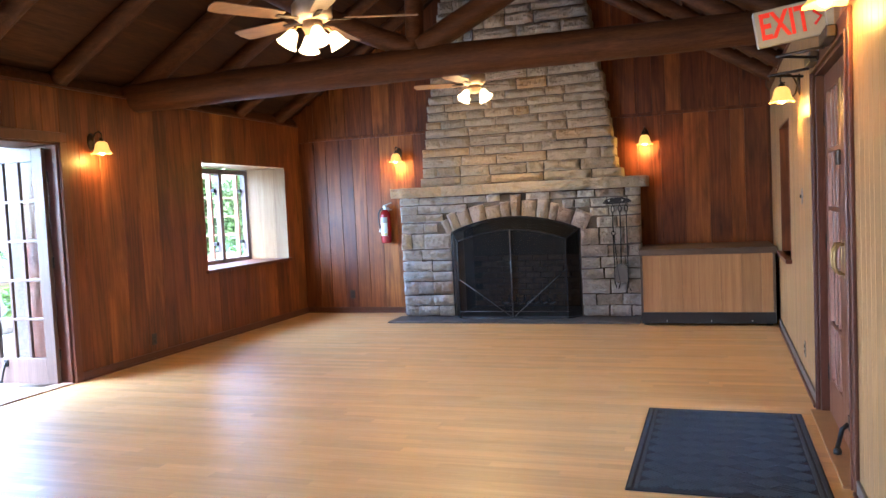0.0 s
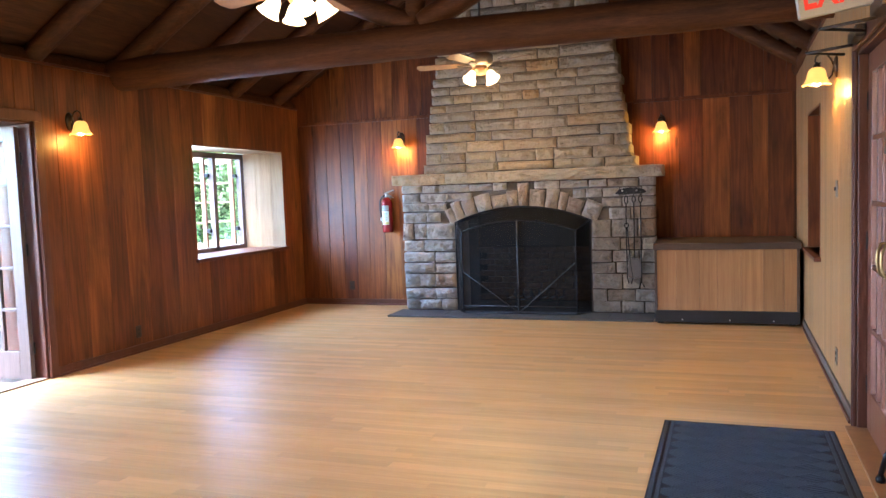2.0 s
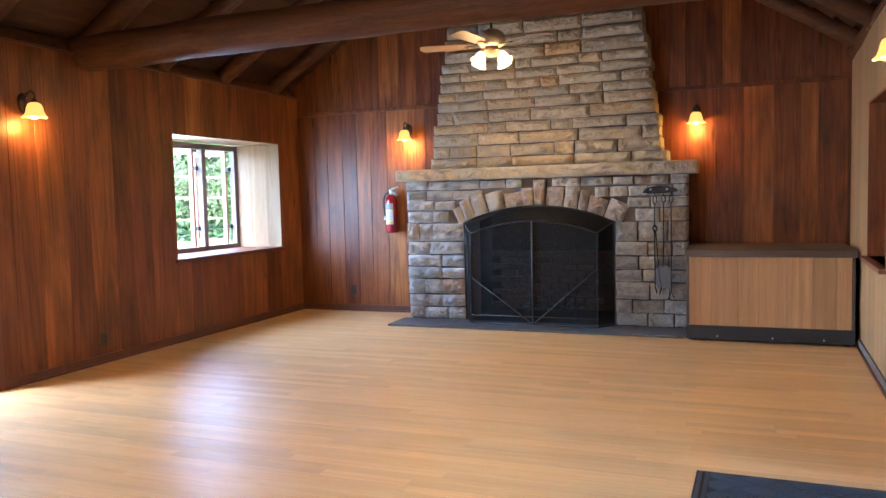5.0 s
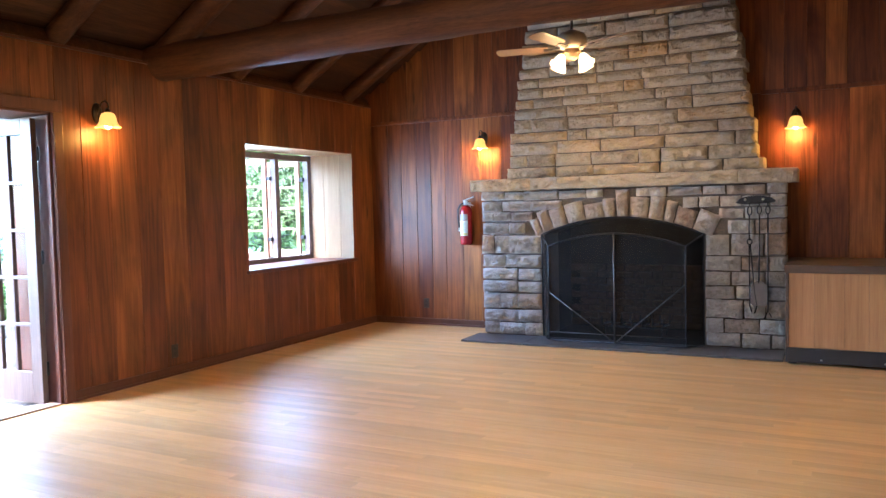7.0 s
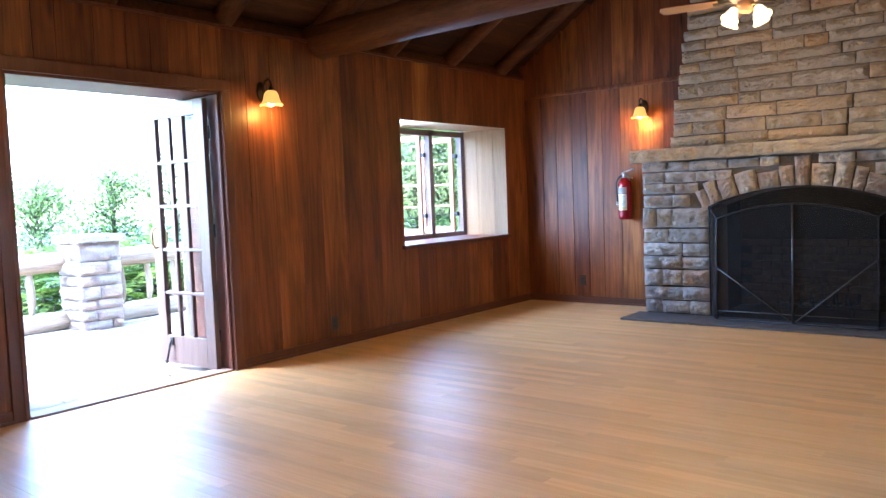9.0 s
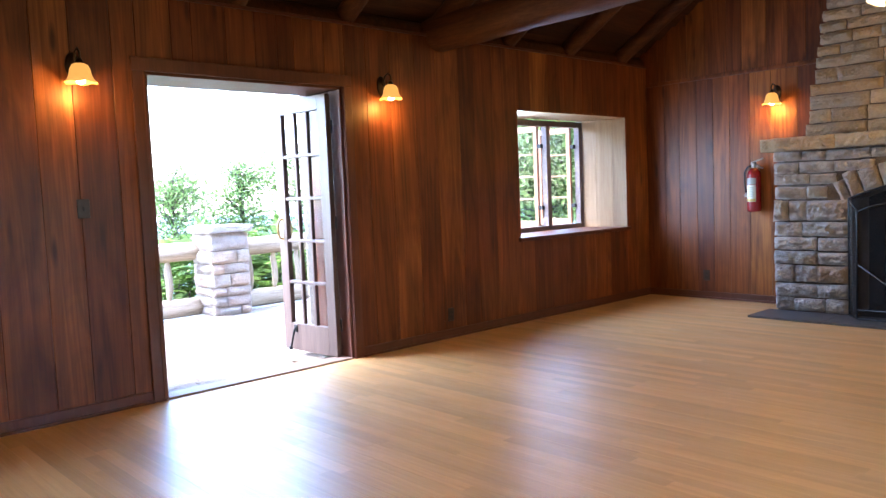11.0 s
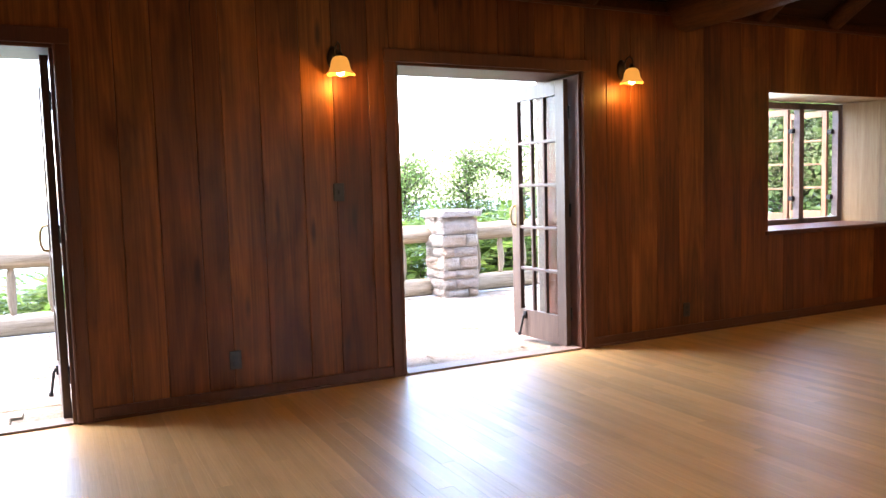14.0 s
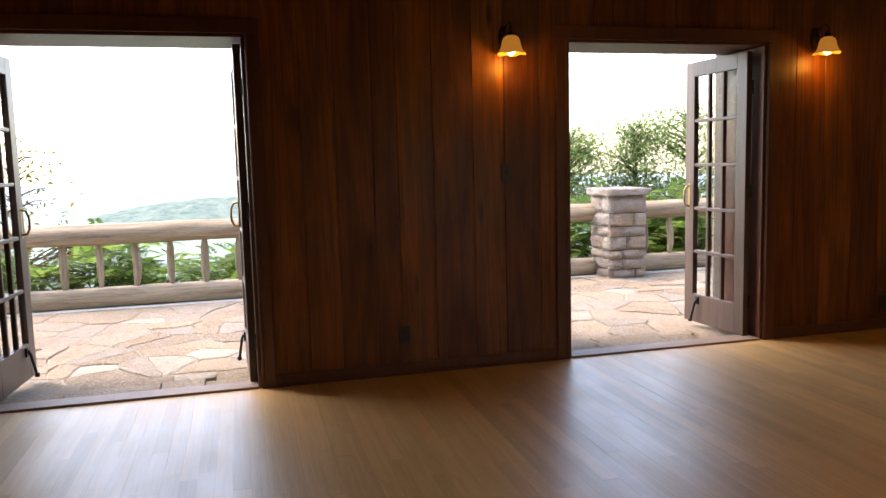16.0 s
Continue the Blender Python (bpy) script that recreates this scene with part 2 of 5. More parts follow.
MORTAR = plain("mortar", (0.15, 0.125, 0.10), 0.95, 0, 0.3, 60, 0.6)
SLATE = plain("slate", (0.07, 0.07, 0.075), 0.55, 0, 0.35, 14, 0.3)
SOOT = plain("soot", (0.010, 0.0085, 0.008), 0.95, 0, 0.5, 12, 0.4)

SOOTBRICK = plain("sooty_brick", (0.06, 0.038, 0.026), 0.9, 0, 0.5, 20, 0.4)
STONEGREY = plain("dull_steel", (0.12, 0.11, 0.10), 0.55, 0.5)
STEELGREY = plain("grey_plate", (0.22, 0.21, 0.20), 0.4, 0.6)
WINFR = plain("window_frame_paint", (0.15, 0.12, 0.115), 0.5, 0, 0.2)
# lighter than IRON: the lit edges of the bars are put into the colour
BRONZEBAR = plain("lightened_iron", (0.09, 0.085, 0.08), 0.4, 0.8)
MESH, _n, _l, _bs = mat("wire_mesh", 0.6, 0.0, 0.3)
_bs.inputs["Base Color"].default_value = (0.007, 0.0075, 0.009, 1)
_v, _ = coords(_n, _l, (1, 1, 1), shift=False)
_l.new(span(_n, _l, tex(_n, _l, _v, 5, 4), 0.34, 0.66), _bs.inputs["Alpha"])
FANBODY = plain("fan_enamel", (0.45, 0.33, 0.22), 0.4, 0.0, 0.1)
SCONCE_W, FAN_W = 0.25, 0.6


# ---- the large structure ----
X1, Y0, Y1, TOP, RIDGE = 5.93, -3.6, 9.40, 2.58, 4.60
MIDX = 2.965
SLOPE = 0.62


def roof_z(x):
    """Underside of the roof boards."""
    return RIDGE - SLOPE * abs(x - MIDX)


WEST = Matrix(((0, 1, 0, 0), (1, 0, 0, 0), (0, 0, 1, 0), (0, 0, 0, 1)))
NORTH = Matrix(((1, 0, 0, 0), (0, -1, 0, Y1), (0, 0, 1, 0), (0, 0, 0, 1)))
EAST0 = Matrix.Translation((5.885, 5.2, 0)) @ Matrix.Rotation(radians(-1.6), 4, "Z")
EAST = EAST0 @ Matrix(((0, -1, 0, 0), (1, 0, 0, -5.2), (0, 0, 1, 0), (0, 0, 0, 1)))


def plank(u0, u1, z0, z1, m, t=0.02, c=0.003, tops=None):
    """An upright board with chamfered long edges; u along the wall, w out of it."""
    bm = bmesh.new()
    g = 0.0006
    prof = [(u0 + g, -t), (u1 - g, -t), (u1 - g, -c), (u1 - g - c, 0), (u0 + g + c, 0), (u0 + g, -c)]
    lo = [bm.verts.new((u, w, z0)) for u, w in prof]
    hi = [bm.verts.new((u, w, z1 if tops is None else tops(u))) for u, w in prof]
    for i in range(6):
        j = (i + 1) % 6
        bm.faces.new((lo[i], lo[j], hi[j], hi[i]))
    bm.faces.new(lo[::-1])
    bm.faces.new(hi)
    bmesh.ops.transform(bm, matrix=m, verts=bm.verts)
    bmesh.ops.recalc_face_normals(bm, faces=bm.faces)
    return bm


def boards(parent, m, a, b, z0, z1, holes, material, rng, lo=0.13, hi=0.28, tops=None):
    """Boards of uneven width over a stretch of wall, cut round its openings (u0, u1, z0, z1)."""
    cuts = sorted({a, b, *[h[0] for h in holes if a < h[0] < b], *[h[1] for h in holes if a < h[1] < b]})
    edges = []
    for p, q in zip(cuts, cuts[1:]):
        us = [p]
        while q - us[-1] > hi * 1.3:
            us.append(us[-1] + rng.uniform(lo, hi))
        us.append(q)
        edges += list(zip(us, us[1:]))
    for p, q in edges:
        mid, spans = (p + q) / 2, [(z0, z1)]
        for h in holes:
            if h[0] < mid < h[1]:
                spans = [s for k, e in spans for s in ((k, min(e, h[2])), (max(k, h[3]), e)) if s[1] - s[0] > 0.02]
        for k, e in spans:
            part("board", plank(p, q, k, e, m, tops=tops if e == z1 else None), material, parent)


def slab(name, m, rects, t0, t1, material, label, category="wall"):
    bm = bmesh.new()
    for a, b, z0, z1 in rects:
        bx(bm, a, b, -t1, -t0, z0, z1)
    bmesh.ops.transform(bm, matrix=m, verts=bm.verts)
    bmesh.ops.recalc_face_normals(bm, faces=bm.faces)
    return tagged(part(name, bm, material), label, category, kind="structure")


def around(a, b, z0, z1, holes):
    """The rectangles of a wall left by its openings."""
    out, u = [], a
    for h in sorted(holes):
        out += [(u, h[0], z0, z1)]
        if h[2] > z0:
            out.append((h[0], h[1], z0, h[2]))
        out.append((h[0], h[1], h[3], z1))
        u = h[1]
    return out + [(u, b, z0, z1)]


DOORS = [(0.12, 1.665), (3.67, 5.17)]
# unseen doorway, added only to hold the fill lamp behind the walk's start
ADDED_DOOR = (-2.80, -1.30)
WIN = (7.18, 8.96, 0.80, 2.0)
holes_w = [(a, b, -0.01, 2.09) for a, b in [ADDED_DOOR] + DOORS] + [WIN]
wall_w = slab("wall_west", WEST, around(Y0, Y1 + 0.3, -0.2, TOP - 0.02, holes_w), 0.021, 0.12, TRIM, "red-brown vertical board panelling with two doorways and a window")
wide = [(a - 0.09, b + 0.09, -0.2, 2.2) for a, b in [ADDED_DOOR] + DOORS] + [(WIN[0] - 0.06, WIN[1] + 0.06, WIN[2] - 0.05, WIN[3] + 0.05)]
slab("wall_west_stone", WEST, around(Y0 - 0.3, Y1 + 0.3, -0.6, TOP - 0.02, wide), 0.121, 0.72, MORTAR, "rough stone outer wall of the lodge")
wall_n = slab("wall_north", NORTH, [(-0.6, 1.9, 0, 5.6), (4.3, 6.6, 0, 5.6), (1.9, 4.3, 1.5, 5.6), (1.9, 4.3, -0.2, 0)], 0.021, 0.3, TRIM, "red-brown board gable wall behind the fireplace")
EDOOR, EWIN = (3.80, 5.14, -0.01, 2.09), (7.03, 8.06, 0.80, 2.0)
wall_e = slab("wall_east", EAST, around(Y0, Y1 + 0.2, -0.2, TOP - 0.02, [EDOOR, EWIN]), 0.021, 0.2, TRIM, "vertical board panelling with glazed double doors")
bm = bmesh.new()
bx(bm, -0.6, X1 + 0.7, Y0 - 0.2, Y0, -0.2, 5.6)
tagged(part("wall_south", bm, PANEL), "plain red-brown wooden end wall", "wall", kind="structure")
bm = bmesh.new()
bx(bm, -0.1, X1 + 0.2, Y0, Y1 + 0.1, -0.2, -0.014)
floor = tagged(part("floor", bm, TRIM), "honey coloured varnished oak strip floor", "floor", kind="structure")

# added, unseen shell behind the east doors, left open so daylight enters
bm = bmesh.new()
for r in ((3.4, 5.6, -0.2, 2.5),):
    bx(bm, r[0] - 0.1, r[0], -1.6, -0.201, r[2], r[3])
    bx(bm, r[1], r[1] + 0.1, -1.6, -0.201, r[2], r[3])
    bx(bm, r[0] - 0.1, r[1] + 0.1, -1.6, -0.201, r[3], r[3] + 0.1)
    bx(bm, r[0] - 0.1, r[1] + 0.1, -1.6, -0.201, r[2] - 0.1, r[2])
bmesh.ops.transform(bm, matrix=EAST, verts=bm.verts)
bmesh.ops.recalc_face_normals(bm, faces=bm.faces)
tagged(part("wall_porch", bm, PALE), "plain added wooden shell outside the closed doors, unseen, open to daylight", "wall", kind="structure")

# ceiling: lapped boards on both slopes
bm = bmesh.new()
rng = random.Random(5)
cosr = 1 / math.sqrt(1 + SLOPE * SLOPE)
for s in (-1, 1):
    d = 0.0
    while d < 3.62:
        w = rng.uniform(0.15, 0.2)
        for y in np.arange(Y0, Y1 + 0.2, 3.25):
            y1 = y + 3.245
            zz = RIDGE + rng.uniform(-0.006, 0.006)
            tilt = 0.034
            p = [(d, zz - SLOPE * d - 0.0), (d + w, zz - SLOPE * (d + w) - tilt), (d + w, zz - SLOPE * (d + w) + 0.03), (d, zz - SLOPE * d + 0.05)]
            a = [bm.verts.new((MIDX + s * q, y, z)) for q, z in p]
            b = [bm.verts.new((MIDX + s * q, y1, z)) for q, z in p]
            for i in range(4):
                j = (i + 1) % 4
                bm.faces.new((a[i], a[j], b[j], b[i]))
            bm.faces.new(a[::-1])
            bm.faces.new(b)
        d += w + 0.004
bmesh.ops.recalc_face_normals(bm, faces=bm.faces)
tagged(part("ceiling", bm, ROOFB), "dark lapped roof boards between log rafters", "ceiling", kind="structure")
bm = bmesh.new()
for s in (-1, 1):
    for y0, y1 in ((Y0 - 0.3, Y1 + 0.4),):
        p = [(0, RIDGE + 0.09), (3.72, RIDGE + 0.09 - SLOPE * 3.72), (3.72, RIDGE + 0.15 - SLOPE * 3.72), (0, RIDGE + 0.15)]
        a = [bm.verts.new((MIDX + s * q, y0, z)) for q, z in p]
        b = [bm.verts.new((MIDX + s * q, y1, z)) for q, z in p]
        for i in range(4):
            j = (i + 1) % 4
            bm.faces.new((a[i], a[j], b[j], b[i]))
        bm.faces.new(a[::-1])
        bm.faces.new(b)
bmesh.ops.recalc_face_normals(bm, faces=bm.faces)
tagged(part("roof", bm, BASEM), "dark shingle roof over the lodge", "roof", kind="structure")

# logs of the roof
BEAM_Y, BEAM_Z = 6.2, 2.60


def log_thing(name, a, b, r0, r1, label, group="", seed=0.0, **kw):
    bm = bmesh.new()
    log(bm, a, b, r0, r1, seed=seed, **kw)
    return tagged(part(name, bm, LOG), label, "log", group, "structure")


log_thing("tie_beam", (-0.28, BEAM_Y, BEAM_Z - 0.01), (X1 + 0.3, BEAM_Y, BEAM_Z), 0.15, 0.125, "thick dark peeled-log tie beam with knots and checks", seed=1.3, steps=60, rough=0.035, bow=0.02)
log_thing("king_post", (MIDX - 0.04, BEAM_Y, BEAM_Z + 0.1), (MIDX, BEAM_Y, RIDGE - 0.1), 0.08, 0.08, "dark log king post of the roof truss", seed=4.4)
log_thing("truss_brace", (MIDX - 0.02, BEAM_Y, BEAM_Z + 0.14), (MIDX - 1.55, BEAM_Y, 3.50), 0.085, 0.10, "dark log brace of the roof truss", "truss braces", seed=6.4, bow=-0.05)
log_thing("truss_brace", (MIDX + 0.02, BEAM_Y, BEAM_Z + 0.14), (MIDX + 1.52, BEAM_Y, 3.50), 0.10, 0.10, "dark log brace of the roof truss", "truss braces", seed=8.4)
for s in (-1, 1):
    log_thing("truss_rafter", (MIDX + s * 3.5, BEAM_Y, roof_z(MIDX + 3.5) - 0.12), (MIDX, BEAM_Y, RIDGE - 0.12), 0.10, 0.09, "dark log principal rafter", "rafters", seed=s + 2)
    for i in range(14):
        y = BEAM_Y - 9.2 + i * 0.92 + (0.92 if i >= 10 else 0)
        if y < Y1 - 0.1:
            log_thing("rafter", (MIDX + s * 3.58, y, roof_z(MIDX + 3.58) - 0.09), (MIDX, y, RIDGE - 0.09), 0.085, 0.07, "dark log pole rafter under the roof boards", "rafters", seed=i * 1.7 + s, n=10, steps=16)
    log_thing("wall_plate", (MIDX + s * 3.09, Y0, TOP + 0.02), (MIDX + s * 3.09, Y1, TOP + 0.02), 0.10, 0.10, "dark log wall plate under the rafters", "wall plates", seed=s * 3.0, steps=50)

# ---- trim of the walls ----
def bar(name, m, u0, u1, w0, w1, z0, z1, material, parent=None, b=0.004, label=""):
    bm = bmesh.new()
    bbx(bm, u0, u1, w0, w1, z0, z1, b)
    bmesh.ops.transform(bm, matrix=m, verts=bm.verts)
    bmesh.ops.recalc_face_normals(bm, faces=bm.faces)
    return part(name, bm, material, parent, label)


def structure(ob, label, category):
    return tagged(ob, label, category, kind="structure")


CAS = 0.085
for m, runs in ((WEST, ((Y0, ADDED_DOOR[0] - CAS), (ADDED_DOOR[1] + CAS, DOORS[0][0] - CAS), (DOORS[0][1] + CAS, DOORS[1][0] - CAS), (DOORS[1][1] + CAS, Y1 - 0.003))), (NORTH, ((0.02, 1.62),)), (EAST, ((Y0, EDOOR[0] - CAS), (EDOOR[1] + CAS, 8.42)))):
    for a, b in runs:
        structure(bar("baseboard", m, a, b, 0.001, 0.016, 0.0, 0.075, GREYBASE if m is EAST else TRIM), "grey painted wooden baseboard" if m is EAST else "dark brown wooden baseboard", "baseboard")
        structure(bar("shoe_mould", m, a, b, 0.017, 0.032, 0.0, 0.02, TRIM), "narrow wooden shoe moulding", "moulding")
for a, b in ((0.003, 1.86), (4.32, 5.93)):
    structure(bar("trim", NORTH, a, b, 0.001, 0.022, 2.345, 2.385, PANEL), "red-brown horizontal wall batten", "moulding")
structure(bar("trim", WEST, Y0, Y1, -0.11, 0.012, TOP - 0.018, TOP + 0.004, TRIM), "dark cap board on the panelling", "moulding")
structure(bar("trim", EAST, Y0, Y1, -0.15, 0.012, TOP - 0.018, TOP + 0.004, TRIM), "dark cap board on the panelling", "moulding")


# ---- glazed doors ----
def leaf(name, w, h, material, glass, label, group, rows=5, cols=3, handle=1, stop=True, closed=False):
    """A glazed door leaf: hinge edge at x = 0, on the floor, front towards -y."""
    t = 0.044
    top = thing(name, Matrix(), label, "door", group)
    st, rail_t, rail_b = 0.105, 0.11, 0.225
    for x0, x1 in ((0, st), (w - st, w)):
        bm = bmesh.new()
        bbx(bm, x0, x1, -t / 2, t / 2, 0, h, 0.003)
        part("stile", bm, material, top)
    for z0, z1 in ((0, rail_b), (h - rail_t, h)):
        bm = bmesh.new()
        bbx(bm, st, w - st, -t / 2, t / 2, z0, z1, 0.003)
        part("rail", bm, material, top)
    gw, gh, mw = w - 2 * st, h - rail_t - rail_b, 0.026
    for i in range(1, cols):
        x = st + gw * i / cols
        bm = bmesh.new()
        bbx(bm, x - mw / 2, x + mw / 2, -0.017, 0.017, rail_b, h - rail_t, 0.005)
        part("muntin", bm, material, top)
    for j in range(1, rows):
        z = rail_b + gh * j / rows
        bm = bmesh.new()
        bbx(bm, st, w - st, -0.019, 0.019, z - mw / 2, z + mw / 2, 0.005)
        part("muntin", bm, material, top)
    for i in range(cols):
        for j in range(rows):
            bm = bmesh.new()
            x, z = st + gw * i / cols, rail_b + gh * j / rows
            bx(bm, x, x + gw / cols, -0.002, 0.002, z, z + gh / rows)
            p = part("pane", bm, glass, top)
            p.visible_shadow = False
    for s in ((-1, 1) if not closed else (-1,)):
        bm = bmesh.new()
        y = s * t / 2
        pts = [(w - 0.05, y, 0.92), (w - 0.05, y + s * 0.03, 0.925), (w - 0.05, y + s * 0.045, 0.96), (w - 0.05, y + s * 0.048, 1.0), (w - 0.05, y + s * 0.045, 1.04), (w - 0.05, y + s * 0.03, 1.075), (w - 0.05, y, 1.08)]
        tube(bm, pts, 0.008)
        bbx(bm, w - 0.06, w - 0.04, y - 0.002, y + 0.002, 0.90, 1.10, 0.002)
        part("handle", bm, BRASS, top, "brass pull handle")
    if stop:
        bm = bmesh.new()
        x = w - 0.17
        tube(bm, [(x, t / 2 + 0.012, 0.19), (x, t / 2 + 0.025, 0.165), (x + 0.025, t / 2 + 0.045, 0.03)], 0.009)
        bbx(bm, x - 0.02, x + 0.02, t / 2, t / 2 + 0.012, 0.15, 0.21, 0.003)
        lathe(bm, [(0.014, 0), (0.016, 0.015), (0.01, 0.03)], 10, pose(x + 0.027, t / 2 + 0.047, 0.01))
        part("door_stop", bm, IRON, top, "black kick-down door stop")
    bm = bmesh.new()
    bbx(bm, w - 0.03, w - 0.01, -t / 2 - 0.003, -t / 2, h - 0.22, h - 0.1, 0.001)
    part("flush_bolt", bm, BRASS, top, "brass flush bolt")
    for z in (0.25, 1.05, h - 0.25):
        bm = bmesh.new()
        lathe(bm, [(0.008, -0.05), (0.008, 0.05)], 8, pose(-0.006, -t / 2, z))
        part("hinge", bm, IRON, top, "dark butt hinge")
    return top


def casing(m, a, b, z1, depth, name, label):
    """Frame and casing round a doorway."""
    top = tagged(new(name), label, "door frame", kind="structure")
    for u0, u1, z0, zz in ((a - CAS, a, 0, z1), (b, b + CAS, 0, z1), (a - CAS, b + CAS, z1, z1 + CAS)):
        bar("casing", m, u0, u1, 0.001, 0.02, z0, zz, TRIM, top)
        if z0 == 0:
            inner = u1 if u1 == a else u0
            s = 1 if u1 == a else -1
            bar("casing_bead", m, *sorted((inner + s * -0.004, inner + s * -0.02)), 0.02, 0.028, z0, zz, TRIM, top)
    for u0, u1, z0, zz in ((a - 0.001, a + 0.02, 0, z1 - 0.02), (b - 0.02, b + 0.001, 0, z1 - 0.02), (a, b, z1 - 0.02, z1 + 0.001)):
        bar("jamb", m, u0, u1, -depth, 0.0, z0, zz, TRIM, top)
    return top


def terrace_sill(a, b):
    top = tagged(new("door_sill"), "worn wooden threshold with a stone step", "threshold", kind="structure")
    bar("threshold", WEST, a + 0.021, b - 0.021, -0.13, 0.015, -0.012, 0.014, SILLW, top)
    us = [a - 0.05, a + 0.38, a + 0.93, a + 1.2, b + 0.05]
    for k, (p, q) in enumerate(zip(us, us[1:])):
        w = -0.36 - 0.05 * (k % 3)
        bar("stone_slab", WEST, p + 0.004, q - 0.004, w, -0.135, -0.1, -0.026 + 0.003 * (k % 2), FLAG, top, b=0.008)
        bar("stone_slab", WEST, p + 0.004 + 0.06 * (k > 0), q - 0.002 + 0.06 * (k < 3), -0.605, w - 0.008, -0.1, -0.032 + 0.003 * (k % 2), FLAG, top, b=0.008)


BRASS = plain("brass", (0.36, 0.25, 0.10), 0.35, 0.9)
SILLW = wood("threshold_wood", [(0.25, (0.16, 0.10, 0.07)), (0.5, (0.24, 0.16, 0.11)), (0.75, (0.32, 0.23, 0.17))], grain=(20, 0.8, 20), rough=(0.5, 0.7), tone=0.1)
DOORW = wood("door_wood", [(0.25, (0.055, 0.032, 0.024)), (0.5, (0.088, 0.055, 0.042)), (0.75, (0.13, 0.085, 0.066))], grain=(18, 18, 0.8), rough=(0.3, 0.45), tone=0.1)
DOORX = wood("door_wood_dark", [(0.25, (0.10, 0.035, 0.02)), (0.5, (0.15, 0.055, 0.03)), (0.75, (0.2, 0.08, 0.045))], grain=(18, 18, 0.8), rough=(0.28, 0.42), tone=0.1)
GLASS = glass_mat("window_glass", (0.96, 0.98, 0.98))
FLAG = None
SHADE = bpy.data.materials.new("lit_shade_glass")
SHADE.use_nodes = True
_b = SHADE.node_tree.nodes["Principled BSDF"]
_b.inputs["Base Color"].default_value = (0.5, 0.24, 0.055, 1)
_b.inputs["Roughness"].default_value = 0.4
_b.inputs["Emission Color"].default_value = (1.0, 0.42, 0.07, 1)
_b.inputs["Emission Strength"].default_value = 0.038
FANSHADE = bpy.data.materials.new("lit_fan_glass")
FANSHADE.use_nodes = True
_b = FANSHADE.node_tree.nodes["Principled BSDF"]
_b.inputs["Base Color"].default_value = (0.9, 0.75, 0.5, 1)
_b.inputs["Emission Color"].default_value = (1.0, 0.64, 0.25, 1)
_b.inputs["Emission Strength"].default_value = 0.13
BULB = bpy.data.materials.new("bulb_glow")
BULB.use_nodes = True
_b = BULB.node_tree.nodes["Principled BSDF"]
_b.inputs["Emission Color"].default_value = (1.0, 0.72, 0.36, 1)
_b.inputs["Emission Strength"].default_value = 1.0
BRONZE = plain("dark_bronze", (0.06, 0.045, 0.035), 0.4, 0.7)
RED = plain("red_enamel", (0.27, 0.009, 0.012), 0.25, 0, 0.08)
WHITE = plain("white_label", (0.72, 0.70, 0.62), 0.5, 0, 0.06)
YELLOW = plain("yellow_label", (0.62, 0.50, 0.14), 0.5, 0, 0.06)
STEEL = plain("steel", (0.55, 0.55, 0.53), 0.3, 0.9)
GREY = plain("sign_grey", (0.34, 0.34, 0.31), 0.5, 0, 0.05)
SIGNRED = plain("sign_red", (0.85, 0.035, 0.02), 0.5, 0, 0.05)
BLADE = wood("fan_blade_wood", [(0.25, (0.16, 0.085, 0.04)), (0.5, (0.23, 0.13, 0.065)), (0.75, (0.31, 0.19, 0.10))], grain=(1, 18, 18), rough=(0.35, 0.5), tone=0.05)
BOXW = wood("cabinet_wood", [(0.25, (0.24, 0.115, 0.040)), (0.5, (0.34, 0.175, 0.066)), (0.75, (0.45, 0.245, 0.095))], grain=(14, 14, 0.5), rough=(0.35, 0.5), tone=0.2)
BOXTOP = wood("cabinet_top_wood", [(0.25, (0.045, 0.028, 0.018)), (0.5, (0.075, 0.045, 0.03)), (0.75, (0.11, 0.07, 0.045))], grain=(1, 18, 18), rough=(0.4, 0.6), tone=0.05)
REVEAL = wood("reveal_wood", [(0.25, (0.20, 0.125, 0.062)), (0.5, (0.29, 0.195, 0.10)), (0.75, (0.38, 0.27, 0.15))], grain=(14, 14, 0.6), rough=(0.4, 0.55), tone=0.12)
SASHW = wood("sash_wood", [(0.25, (0.20, 0.09, 0.045)), (0.5, (0.28, 0.13, 0.065)), (0.75, (0.36, 0.18, 0.09))], grain=(18, 18, 0.8), rough=(0.4, 0.6), tone=0.1)
RAILW = wood("weathered_log", [(0.30, (0.12, 0.085, 0.05)), (0.48, (0.28, 0.215, 0.14)), (0.70, (0.43, 0.35, 0.25))], grain=(16, 1.0, 16), rough=(0.7, 0.9), tone=0.1, strength=0.9, spec=0.2)
BALW = wood("weathered_post", [(0.30, (0.12, 0.085, 0.05)), (0.48, (0.28, 0.215, 0.14)), (0.70, (0.43, 0.35, 0.25))], grain=(16, 16, 1.0), rough=(0.7, 0.9), tone=0.15, strength=0.9, spec=0.2)


KERB = plain("pale_concrete", (0.5, 0.48, 0.44), 0.9, 0, 0.15, 25, 0.3)
OUTMORTAR = plain("outdoor_mortar", (0.27, 0.23, 0.18), 0.95, 0, 0.25, 50, 0.5)
BARK = plain("bark", (0.10, 0.08, 0.06), 0.9, 0, 0.4, 40, 0.6)
